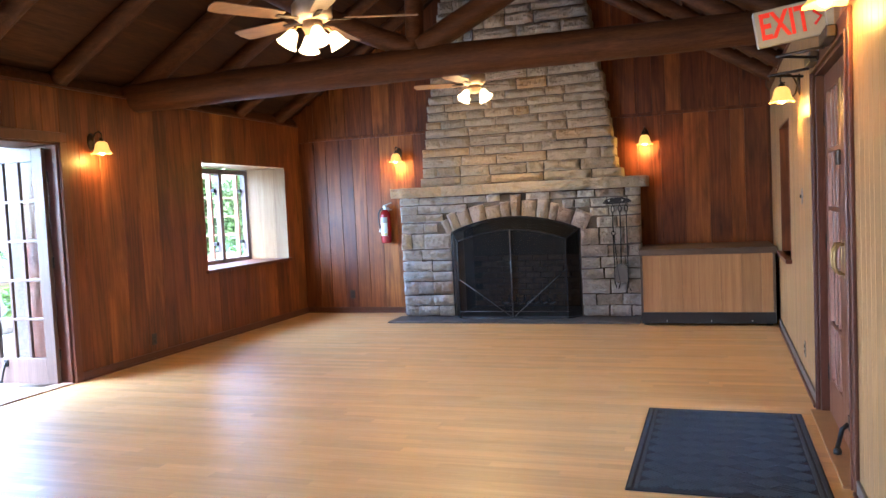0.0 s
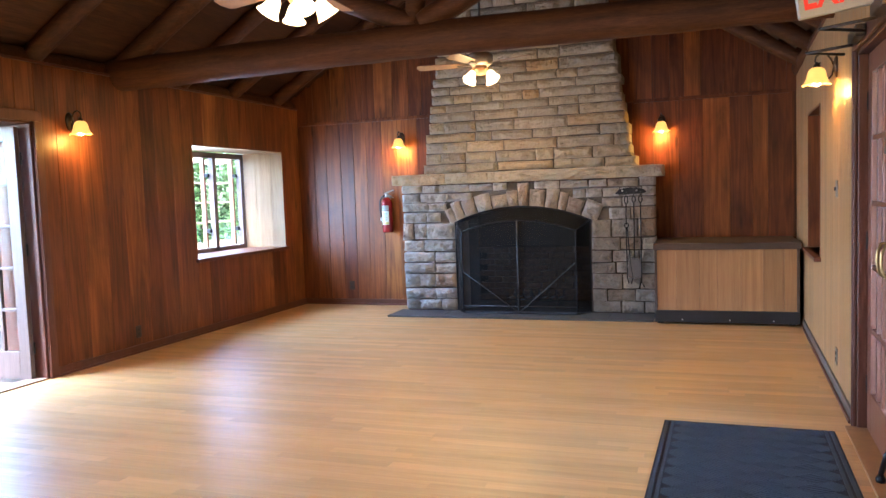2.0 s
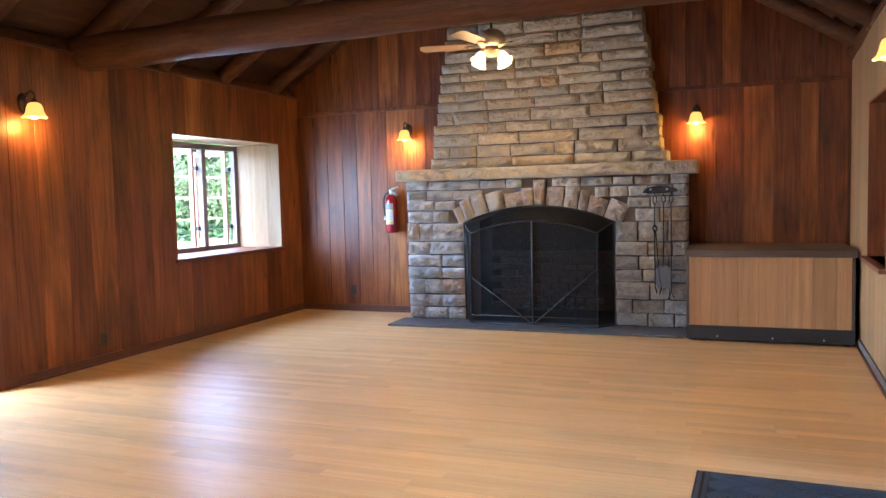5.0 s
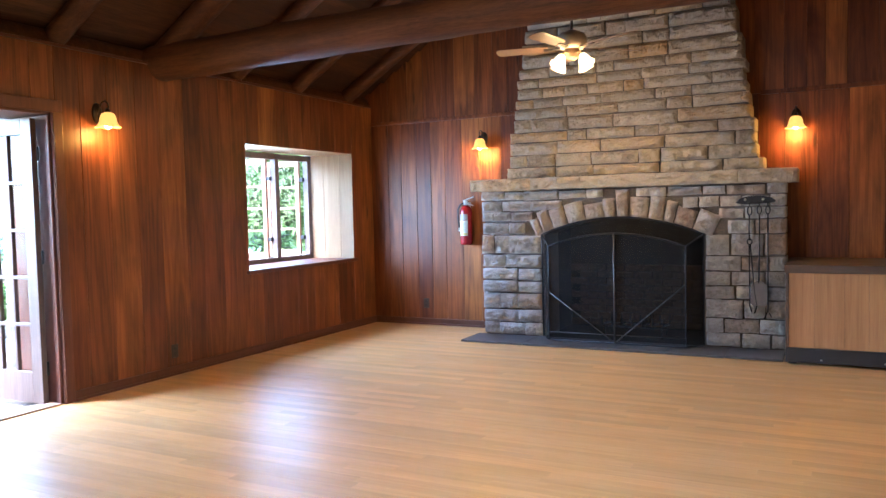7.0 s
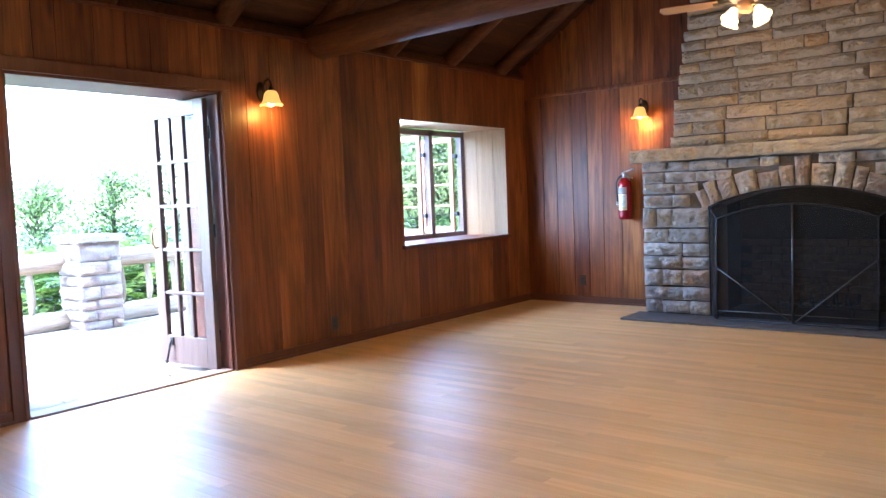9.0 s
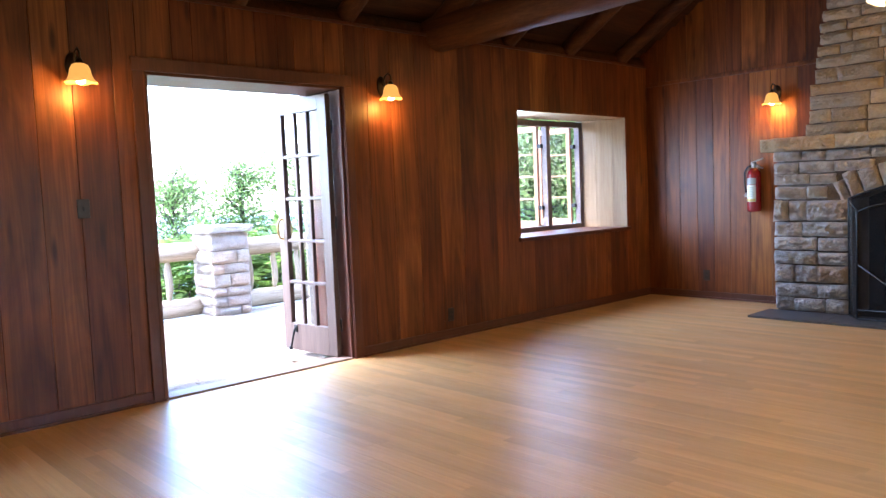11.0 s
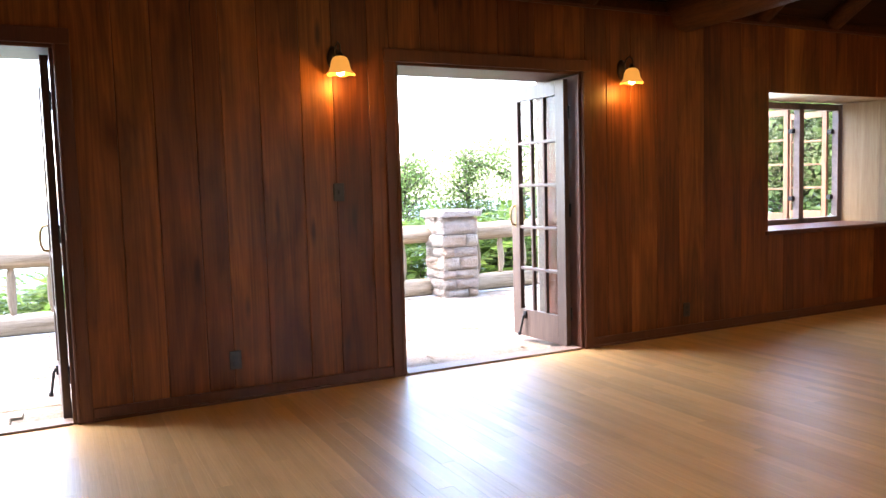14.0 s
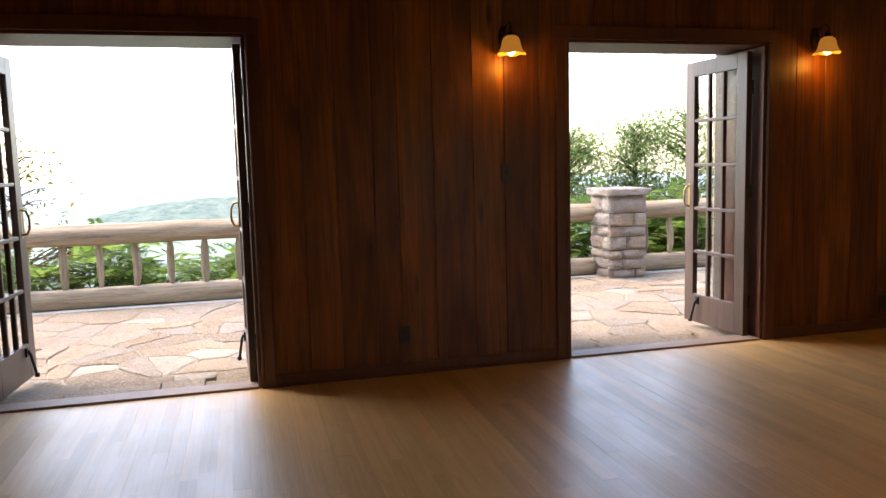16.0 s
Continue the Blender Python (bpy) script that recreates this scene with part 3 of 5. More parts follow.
GRASS = plain("hillside_green", (0.075, 0.12, 0.04), 0.95, 0, 0.5, 0.6, 0.4)


def leaf_mat(name, a, b, c):
    m, n, l, bs = mat(name, 0.5, spec=0.3)
    g = n.new("ShaderNodeNewGeometry")
    col = ramp(n, l, g.outputs["Random Per Island"], [(0.0, a), (0.55, b), (1.0, c)])
    l.new(col, bs.inputs["Base Color"])
    tr = n.new("ShaderNodeBsdfTranslucent")
    l.new(col, tr.inputs["Color"])
    mx = n.new("ShaderNodeMixShader")
    mx.inputs[0].default_value = 0.66
    l.new(bs.outputs[0], mx.inputs[1])
    l.new(tr.outputs[0], mx.inputs[2])
    l.new(mx.outputs[0], n["Material Output"].inputs["Surface"])
    return m


LEAF = leaf_mat("tree_leaf", (0.10, 0.165, 0.05), (0.155, 0.225, 0.07), (0.22, 0.285, 0.095))
LEAFR = leaf_mat("russet_leaf", (0.08, 0.12, 0.03), (0.16, 0.16, 0.05), (0.26, 0.11, 0.045))
FERN = leaf_mat("fern_leaf", (0.08, 0.14, 0.026), (0.14, 0.22, 0.042), (0.21, 0.28, 0.065))


def painted_haze_mat(name, a, b, glow):
    """Far woods with the bright haze put into the colour and a slight glow."""
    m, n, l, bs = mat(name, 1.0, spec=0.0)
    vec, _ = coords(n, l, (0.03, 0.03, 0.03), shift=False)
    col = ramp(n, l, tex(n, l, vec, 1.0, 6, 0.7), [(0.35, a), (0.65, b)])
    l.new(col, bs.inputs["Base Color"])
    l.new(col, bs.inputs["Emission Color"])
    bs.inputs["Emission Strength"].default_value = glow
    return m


# pale colours and glow stand in for haze in the air
HILL1 = painted_haze_mat("woods_painted_haze", (0.07, 0.105, 0.09), (0.15, 0.18, 0.155), 0.02)
HILL2 = painted_haze_mat("far_painted_haze", (0.34, 0.40, 0.44), (0.38, 0.43, 0.46), 0.08)
HILL3 = painted_haze_mat("valley_painted_haze", (0.16, 0.225, 0.19), (0.23, 0.28, 0.25), 0.02)


def stone_mat(name, tones, rough=(0.75, 0.95), warm=0.5, scale=1.0, relief=1.0, chip_dark=0.55):
    """Split sandstone: a tone for each stone, mineral blotches and a chipped face."""
    m, n, l, b = mat(name, spec=0.3)
    vec, rnd = coords(n, l, (scale,) * 3)
    base = ramp(n, l, rnd, tones)
    big = tex(n, l, vec, 9, 4, 0.6, 0.5)
    fine = tex(n, l, vec, 60, 5, 0.65)
    col = mixc(n, l, span(n, l, big, 0.0, 0.4, 0.4, 0.8), base, (0.22, 0.17, 0.125))
    col = mixc(n, l, span(n, l, fine, 0.0, 0.6, 0.45, 0.75), col, (0.56, 0.50, 0.42))
    rust = tex(n, l, vec, 5, 3, 0.5)
    col = mixc(n, l, span(n, l, rust, 0.0, warm, 0.58, 0.75), col, (0.27, 0.15, 0.075))
    l.new(col, b.inputs["Base Color"])
    l.new(span(n, l, fine, *rough), b.inputs["Roughness"])
    chip = tex(n, l, vec, 24, 6, 0.7, 1.6)
    # dark flecks in the colour stand in for shade the relief lacks
    col = mixc(n, l, span(n, l, chip, 0.0, chip_dark, 0.54, 0.74), col, (0.12, 0.095, 0.07))
    l.new(col, b.inputs["Base Color"])
    add = n.new("ShaderNodeMath")
    add.operation = "MULTIPLY_ADD"
    l.new(chip, add.inputs[0])
    add.inputs[1].default_value = 0.8
    l.new(fine, add.inputs[2])
    bump(n, l, b, add.outputs[0], relief, 0.045)
    return m


STONE = stone_mat("split_sandstone", [(0.0, (0.44, 0.415, 0.385)), (0.25, (0.64, 0.61, 0.57)), (0.5, (0.53, 0.505, 0.475)), (0.72, (0.69, 0.655, 0.60)), (0.88, (0.54, 0.41, 0.30)), (1.0, (0.47, 0.40, 0.33))])
ARCHST = stone_mat("arch_stone", [(0.0, (0.42, 0.35, 0.30)), (0.3, (0.57, 0.50, 0.44)), (0.55, (0.42, 0.32, 0.26)), (0.8, (0.60, 0.53, 0.45)), (1.0, (0.48, 0.36, 0.28))])
LEDGE = stone_mat("ledge_stone", [(0.0, (0.36, 0.30, 0.215)), (0.3, (0.50, 0.43, 0.315)), (0.55, (0.42, 0.36, 0.275)), (0.8, (0.55, 0.475, 0.345)), (0.93, (0.55, 0.37, 0.17)), (1.0, (0.46, 0.38, 0.26))], warm=0.3, relief=0.8, chip_dark=0.35)
OUTSTONE = stone_mat("outdoor_stone", [(0.0, (0.44, 0.36, 0.29)), (0.3, (0.62, 0.54, 0.46)), (0.55, (0.54, 0.41, 0.33)), (0.8, (0.64, 0.55, 0.43)), (1.0, (0.54, 0.36, 0.24))], warm=0.4, relief=1.3)
FLAG = stone_mat("flagstone", [(0.0, (0.22, 0.16, 0.105)), (0.3, (0.33, 0.245, 0.155)), (0.5, (0.26, 0.22, 0.18)), (0.7, (0.36, 0.255, 0.16)), (0.85, (0.29, 0.24, 0.19)), (1.0, (0.44, 0.38, 0.29))], warm=0.5, scale=0.7, relief=0.9)


def stone(x0, x1, z0, z1, y, depth, rng, bulge=0.02, nx=5, nz=4, rot=None, flare=0.0, hewn=0.0):
    """A hewn block facing -y: an uneven, softly rounded face on straight sides."""
    bm = bmesh.new()
    s0 = rng.uniform(0, 90)
    cx, cz = (x0 + x1) / 2, (z0 + z1) / 2
    grid = []
    for j in range(nz):
        row = []
        for i in range(nx):
            u, v = i / (nx - 1), j / (nz - 1)
            e = min(u, 1 - u) * (x1 - x0) / 0.03
            g = min(v, 1 - v) * (z1 - z0) / 0.03
            k = min(1, e, 1) * min(1, g, 1)
            x, z = x0 + (x1 - x0) * u, z0 + (z1 - z0) * v
            x += flare * (x - cx) * (v - 0.5) * 2
            x += 0.007 * noise.noise((v * 4, s0, 1)) * (u - 0.5) * 2
            z += 0.007 * noise.noise((u * 4, s0, 5)) * (v - 0.5) * 2
            off = bulge * k + 0.03 * noise.noise((x * 9, z * 9, s0)) * (0.35 + 0.65 * k)
            off += hewn * k * (abs(noise.noise((x * 24, z * 24, s0 + 9))) * 1.5 + 0.8 * noise.noise((x * 55, z * 55, s0)))
            p = Vector((x, y - off, z))
            row.append(bm.verts.new(p))
        grid.append(row)
    for j in range(nz - 1):
        for i in range(nx - 1):
            bm.faces.new((grid[j][i], grid[j][i + 1], grid[j + 1][i + 1], grid[j + 1][i]))
    ring = grid[0][:] + [r[-1] for r in grid[1:]] + grid[-1][-2::-1] + [r[0] for r in grid[-2:0:-1]]
    back = [bm.verts.new((v.co.x, y + depth, v.co.z)) for v in (grid[0][0], grid[0][-1], grid[-1][-1], grid[-1][0])]
    corner = [0, nx - 1, nx + nz - 2, 2 * nx + nz - 3]
    for c in range(4):
        a, b = corner[c], corner[(c + 1) % 4] if c < 3 else len(ring)
        edge = [ring[i % len(ring)] for i in range(a, b + 1)]
        bm.faces.new(edge[::-1] + [back[c], back[(c + 1) % 4]])
    if rot is not None:
        bmesh.ops.transform(bm, matrix=rot, verts=bm.verts)
    bmesh.ops.recalc_face_normals(bm, faces=bm.faces)
    return bm


# ---- fireplace ----
rng = random.Random(11)
fireplace = thing("fireplace", pose(0, 0, 0), "tall rustic stone fireplace with arched opening and tapering chimney breast", "fireplace")
AX, R1 = 3.09, 1.98
AZ = 1.22 - R1
# mortar core with the arched opening and the firebox
bm = bmesh.new()
n_arc = 16
arc = [AX + 0.78 * (2 * i / n_arc - 1) for i in range(n_arc + 1)]
rim = [(1.65, 0), (2.31, 0)] + [(x, AZ + math.sqrt(R1 * R1 - (x - AX) ** 2)) for x in arc] + [(3.87, 0), (4.55, 0), (4.55, 1.5), (1.65, 1.5)]
a, b = ([bm.verts.new((x, y, z)) for x, z in rim] for y in (8.985, 9.42))
bm.faces.new(a)
bm.faces.new(b[::-1])
for i in range(len(rim)):
    j = (i + 1) % len(rim)
    bm.faces.new((a[i], b[i], b[j], a[j]))
bmesh.ops.recalc_face_normals(bm, faces=bm.faces)
part("mortar_core", bm, MORTAR, fireplace, "grey-brown mortar")
bm = bmesh.new()
prof = [(1.88, 1.63), (4.37, 1.63), (4.37 - 0.165 * 2.95, 4.58), (1.88 + 0.155 * 2.95, 4.58)]
a = [bm.verts.new((x + (0.03 if x < 3 else -0.03), 9.075, z)) for x, z in prof]
b = [bm.verts.new((x + (0.03 if x < 3 else -0.03), 9.42, z)) for x, z in prof]
for i in range(4):
    j = (i + 1) % 4
    bm.faces.new((a[i], a[j], b[j], b[i]))
bm.faces.new(a[::-1])
bm.faces.new(b)
bmesh.ops.recalc_face_normals(bm, faces=bm.faces)
part("chimney_core", bm, MORTAR, fireplace, "grey-brown mortar")
bm = bmesh.new()
bx(bm, 2.2, 3.98, 9.85, 9.95, 0, 1.5)
bx(bm, 2.1, 2.31, 9.421, 9.95, 0, 1.5)
bx(bm, 3.87, 4.1, 9.421, 9.95, 0, 1.5)
bx(bm, 2.2, 3.98, 9.421, 9.95, 1.3, 1.4)
bx(bm, 2.2, 3.98, 8.96, 9.95, -0.05, 0.012)
part("firebox", bm, SOOT, fireplace, "soot-black firebox")
# firebrick courses on the back of the firebox
for j in range(9):
    for i in range(8):
        x = 2.33 + i * 0.2 + (0.1 if j % 2 else 0)
        if x + 0.19 < 3.87:
            bm = bmesh.new()
            bbx(bm, x, x + 0.19, 9.80, 9.849, 0.03 + j * 0.075, 0.097 + j * 0.075, 0.004, 1)
            part("firebrick", bm, SOOTBRICK, fireplace)


def courses(z0, z1, rng, lo, hi):
    zs = [z0]
    while z1 - zs[-1] > hi * 1.25:
        zs.append(zs[-1] + rng.uniform(lo, hi))
    zs.append(z1)
    return list(zip(zs, zs[1:]))


def run(x0, x1, z0, z1, rng, lo, hi, y, depth, material, parent, joint=0.010, **kw):
    xs = [x0]
    while x1 - xs[-1] > hi:
        xs.append(xs[-1] + rng.uniform(lo, hi))
        if x1 - xs[-1] < lo * 0.7:
            xs[-1] = x1 - lo
    xs.append(x1)
    for p, q in zip(xs, xs[1:]):
        c = Matrix.Translation(((p + q) / 2, 0, (z0 + z1) / 2))
        skew = c @ Matrix.Rotation(radians(rng.uniform(-1.6, 1.6) * min(1, 0.25 / (q - p))), 4, "Y") @ c.inverted()
        part("stone", stone(p + joint * rng.uniform(0.5, 1.3), q - joint * rng.uniform(0.5, 1.3), z0 + joint * rng.uniform(0.3, 1.3), z1 - joint * rng.uniform(0.3, 1.3), y + rng.uniform(-0.018, 0.008), depth, rng, rot=skew, **kw), material, parent)


R2 = 2.19
for z0, z1 in courses(0.02, 1.06, rng, 0.09, 0.175):
    run(1.63, 2.30, z0, z1, rng, 0.13, 0.42, 8.95, 0.3, STONE, fireplace, nx=15, nz=10, hewn=0.042)
    run(3.88, 4.57, z0, z1, rng, 0.15, 0.34, 8.95, 0.3, STONE, fireplace, nx=15, nz=10, hewn=0.042)
for z0, z1 in ((1.06, 1.19), (1.19, 1.30), (1.30, 1.41)):
    zm = (z0 + z1) / 2
    e = math.sqrt(max(0.01, R2 * R2 - (zm - AZ) ** 2)) if zm - AZ < R2 else 0
    e = min(e, 0.96)
    run(1.63, AX - max(e, 0.3) - 0.02, z0, z1, rng, 0.14, 0.36, 8.95, 0.3, STONE, fireplace, nx=15, nz=10, hewn=0.042)
    run(AX + max(e, 0.3) + 0.02, 4.57, z0, z1, rng, 0.14, 0.36, 8.95, 0.3, STONE, fireplace, nx=15, nz=10, hewn=0.042)
run(1.63, 2.93, 1.41, 1.51, rng, 0.2, 0.4, 8.95, 0.3, STONE, fireplace, nx=15, nz=9, hewn=0.034)
run(3.25, 4.57, 1.41, 1.51, rng, 0.2, 0.4, 8.95, 0.3, STONE, fireplace, nx=15, nz=9, hewn=0.034)
# arch stones
ang = -25.5
half = 25.5
while ang < half - 0.5:
    w = rng.uniform(2.6, 5.4)
    w = min(w, half - ang) if half - ang - w > 2.0 or half - ang < w + 0.1 else half - ang
    mid = ang + w / 2
    key = abs(mid) < 2.6
    h = R1 * math.radians(w) / 2
    top = 0.27 if key else rng.uniform(0.16, 0.235)
    m = Matrix.Translation((AX, 0, AZ)) @ Matrix.Rotation(radians(mid), 4, "Y")
    part("arch_stone", stone(-h + 0.006, h - 0.006, R1 + 0.004, R1 + top, 8.945 + rng.uniform(-0.012, 0.004), 0.3, rng, rot=m, flare=0.05, bulge=0.018, nx=9, nz=13, hewn=0.03), ARCHST, fireplace)
    ang += w
# mantel
for x0, x1 in ((1.53, 2.20), (2.20, 2.72), (2.72, 4.17), (4.17, 4.655)):
    bm = stone(x0 + 0.003, x1 - 0.003, 1.515, 1.635, 8.885, 0.53, rng, bulge=0.012, nx=34, nz=9, hewn=0.026)
    part("mantel_stone", bm, LEDGE, fireplace)
# chimney breast
for z0, z1 in courses(1.64, 4.55, rng, 0.095, 0.145):
    zm = (z0 + z1) / 2 - 1.64
    run(1.88 + 0.155 * zm + rng.uniform(-0.02, 0.02), 4.37 - 0.165 * zm + rng.uniform(-0.02, 0.02), z0, z1, rng, 0.16, 0.66, 9.05, 0.34, LEDGE, fireplace, bulge=0.028, joint=0.008, nx=21, nz=9, hewn=0.021)
# hearth
hearth = thing("hearth", pose(0, 0, 0), "dark slate hearth of uneven slabs flush with the floor", "hearth")
xs = [1.58, 2.24, 2.95, 3.6, 4.10, 4.565]
for p, q in zip(xs, xs[1:]):
    bm = bmesh.new()
    bbx(bm, p + 0.002, q - 0.002, 8.49 + rng.uniform(-0.012, 0.015), 8.935, 0.001, 0.022, 0.006)
    part("slab", bm, SLATE, hearth)

# ---- fire screen ----
screen = thing("fire_screen", pose(0, 0, 0), "black iron fire screen with mesh doors and arched hood", "fire screen")
SX0, SX1, SYF, SZC, SZA = 2.435, 3.74, 8.735, 0.955, 1.075


def front_z(x):
    u = (x - (SX0 + SX1) / 2) / ((SX1 - SX0) / 2)
    return SZA - (SZA - SZC) * u * u


def back_z(x):
    u = (x - AX) / 0.79
    return 1.225 - 0.165 * u * u


xf = [SX0 + (SX1 - SX0) * i / 16 for i in range(17)]
xb = [2.31 + 1.56 * i / 16 for i in range(17)]
Zb = 0.03
for name, pts in (
    ("front_frame", [(SX0, SYF, Zb)] + [(x, SYF, front_z(x)) for x in xf] + [(SX1, SYF, Zb), (SX0, SYF, Zb)]),
    ("back_frame", [(2.31, 8.92, Zb)] + [(x, 8.90, back_z(x)) for x in xb] + [(3.87, 8.92, Zb)]),
):
    bm = bmesh.new()
    tube(bm, pts, 0.009, 6)
    part(name, bm, IRON, screen)
for a, b in (((SX0, SYF, SZC), (2.31, 8.90, 1.06)), ((SX1, SYF, SZC), (3.87, 8.90, 1.06)), ((SX0, SYF, Zb), (2.31, 8.92, Zb)), ((SX1, SYF, Zb), (3.87, 8.92, Zb))):
    bm = bmesh.new()
    tube(bm, [a, b], 0.007, 6)
    part("corner_bar", bm, IRON, screen)
mx = (SX0 + SX1) / 2
for name, pts, r in (("centre_bar", [(mx, SYF - 0.012, Zb), (mx, SYF - 0.012, SZA)], 0.009), ("diagonal_bar", [(mx - 0.02, SYF - 0.012, 0.05), (SX0 + 0.01, SYF - 0.012, 0.5)], 0.006), ("diagonal_bar", [(mx + 0.02, SYF - 0.012, 0.05), (SX1 - 0.01, SYF - 0.012, 0.6)], 0.006), ("cross_bar", [(SX0, SYF - 0.008, 0.11), (SX1, SYF - 0.008, 0.11)], 0.005)):
    bm = bmesh.new()
    tube(bm, pts, r, 6)
    part(name, bm, BRONZEBAR, screen)
for s in range(2):
    x0, x1 = (SX0, mx) if s == 0 else (mx, SX1)
    bm = bmesh.new()
    cols = [x0 + (x1 - x0) * i / 8 for i in range(9)]
    lo = [bm.verts.new((x, SYF + 0.002, Zb)) for x in cols]
    hi = [bm.verts.new((x, SYF + 0.002, front_z(x))) for x in cols]
    for i in range(8):
        bm.faces.new((lo[i], lo[i + 1], hi[i + 1], hi[i]))
    part("mesh_door", bm, MESH, screen, "sooty fine wire mesh")
bm = bmesh.new()
f = [bm.verts.new((x, SYF, front_z(x))) for x in xf]
k = [bm.verts.new((x, 8.90, back_z(x))) for x in xb]
for i in range(16):
    bm.faces.new((f[i], f[i + 1], k[i + 1], k[i]))
part("hood", bm, MESH, screen, "arched mesh hood")
for a, b in ((SX0, 2.31), (SX1, 3.87)):
    bm = bmesh.new()
    bm.faces.new([bm.verts.new(p) for p in ((a, SYF, Zb), (b, 8.92, Zb), (b, 8.90, 1.06), (a, SYF, SZC))])
    part("side_mesh", bm, MESH, screen)
# grate
grate = thing("fire_grate", pose(0, 0, 0), "black iron log grate inside the firebox", "grate")
for i in range(7):
    bm = bmesh.new()
    x = 2.85 + i * 0.1
    tube(bm, [(x, 9.15, 0.22), (x, 9.17, 0.14), (x, 9.5, 0.12), (x, 9.55, 0.2)], 0.011, 6)
    part("grate_bar", bm, IRON, grate)
for y in (9.2, 9.47):
    bm = bmesh.new()
    tube(bm, [(2.87, y, 0.012), (2.87, y, 0.12), (3.43, y, 0.12), (3.43, y, 0.012)], 0.011, 6)
    part("leg", bm, IRON, grate)

# ---- fire tools ----
rack = thing("tool_rack", pose(4.32, 8.905, 1.36), "black iron hanging rack with riveted plate on the stone", "tool rack")
bm = bmesh.new()
prof = [(-0.17, -0.025), (-0.13, 0.018), (-0.06, 0.036), (0.06, 0.036), (0.13, 0.018), (0.175, -0.015), (0.1, -0.03), (-0.1, -0.038)]
a = [bm.verts.new((x, -0.012, z)) for x, z in prof]
b = [bm.verts.new((x, 0.02, z)) for x, z in prof]
bm.faces.new(a)
bm.faces.new(b[::-1])
for i in range(len(prof)):
    j = (i + 1) % len(prof)
    bm.faces.new((a[i], b[i], b[j], a[j]))
bmesh.ops.recalc_face_normals(bm, faces=bm.faces)
part("plate", bm, IRON, rack)
for x in (-0.09, 0.06):
    bm = bmesh.new()
    lathe(bm, [(0.012, 0), (0.009, 0.006), (0.001, 0.009)], 10, pose(x, -0.012, 0.005, 90))
    part("rivet", bm, STEEL, rack)
for x in (-0.05, 0.03, 0.1):
    bm = bmesh.new()
    tube(bm, [(x, -0.01, -0.01), (x, -0.035, -0.03), (x, -0.035, -0.05), (x, -0.02, -0.055)], 0.005, 6)
    part("hook", bm, IRON, rack)


def ring_pts(cx, cz, rx, rz, y=0.0, n=12):
    return [(cx + rx * math.sin(2 * math.pi * i / n), y, cz + rz * math.cos(2 * math.pi * i / n)) for i in range(n + 1)]


tongs = thing("fire_tongs", pose(4.27, 8.872, 1.30), "black iron fire tongs hanging from the rack", "fire tool")
bm = bmesh.new()
tube(bm, ring_pts(0, -0.035, 0.018, 0.04), 0.006, 6)
tube(bm, [(0, 0, -0.07), (-0.005, 0, -0.2), (0.0, 0, -0.3)], 0.007, 6)
part("shank", bm, IRON, tongs)
bm = bmesh.new()
tube(bm, ring_pts(0, -0.31, 0.02, 0.025), 0.006, 6)
part("pivot", bm, IRON, tongs)
for s in (-1, 1):
    bm = bmesh.new()
    tube(bm, [(0.005 * s, 0, -0.33), (0.012 * s + 0.01, 0, -0.55), (0.02 * s + 0.02, 0, -0.75), (0.03 * s + 0.03, 0, -0.88), (0.01 * s + 0.03, 0, -0.95)], 0.006, 6)
    part("arm", bm, IRON, tongs)
shovel = thing("fire_shovel", pose(4.35, 8.872, 1.30), "black iron fire shovel with round loop handle", "fire tool")
bm = bmesh.new()
tube(bm, ring_pts(0, -0.03, 0.018, 0.035), 0.006, 6)
tube(bm, [(0, 0, -0.065), (0, 0, -0.4), (-0.005, 0, -0.68)], 0.007, 6)
part("shank", bm, IRON, shovel)
bm = bmesh.new()
prof = [(-0.03, -0.66), (0.02, -0.66), (0.065, -0.70), (0.07, -0.86), (0.04, -0.885), (-0.05, -0.885), (-0.075, -0.86), (-0.07, -0.70)]
a = [bm.verts.new((x, -0.004, z)) for x, z in prof]
b = [bm.verts.new((x * 0.9, 0.012, z)) for x, z in prof]
bm.faces.new(a)
bm.faces.new(b[::-1])
for i in range(len(prof)):
    j = (i + 1) % len(prof)
    bm.faces.new((a[i], b[i], b[j], a[j]))
bmesh.ops.recalc_face_normals(bm, faces=bm.faces)
part("blade", bm, STONEGREY, shovel, "grey steel blade")
poker = thing("fire_poker", pose(4.42, 8.872, 1.30), "thin black iron poker with forked foot", "fire tool")
bm = bmesh.new()
tube(bm, ring_pts(0, -0.03, 0.018, 0.035), 0.006, 6)
tube(bm, [(0, 0, -0.065), (0, 0, -0.5), (0, 0, -0.92)], 0.006, 6)
part("shank", bm, IRON, poker)
bm = bmesh.new()
tube(bm, [(-0.03, 0, -1.0), (0, 0, -0.92), (0.03, 0, -0.98)], 0.006, 6)
part("fork", bm, IRON, poker)

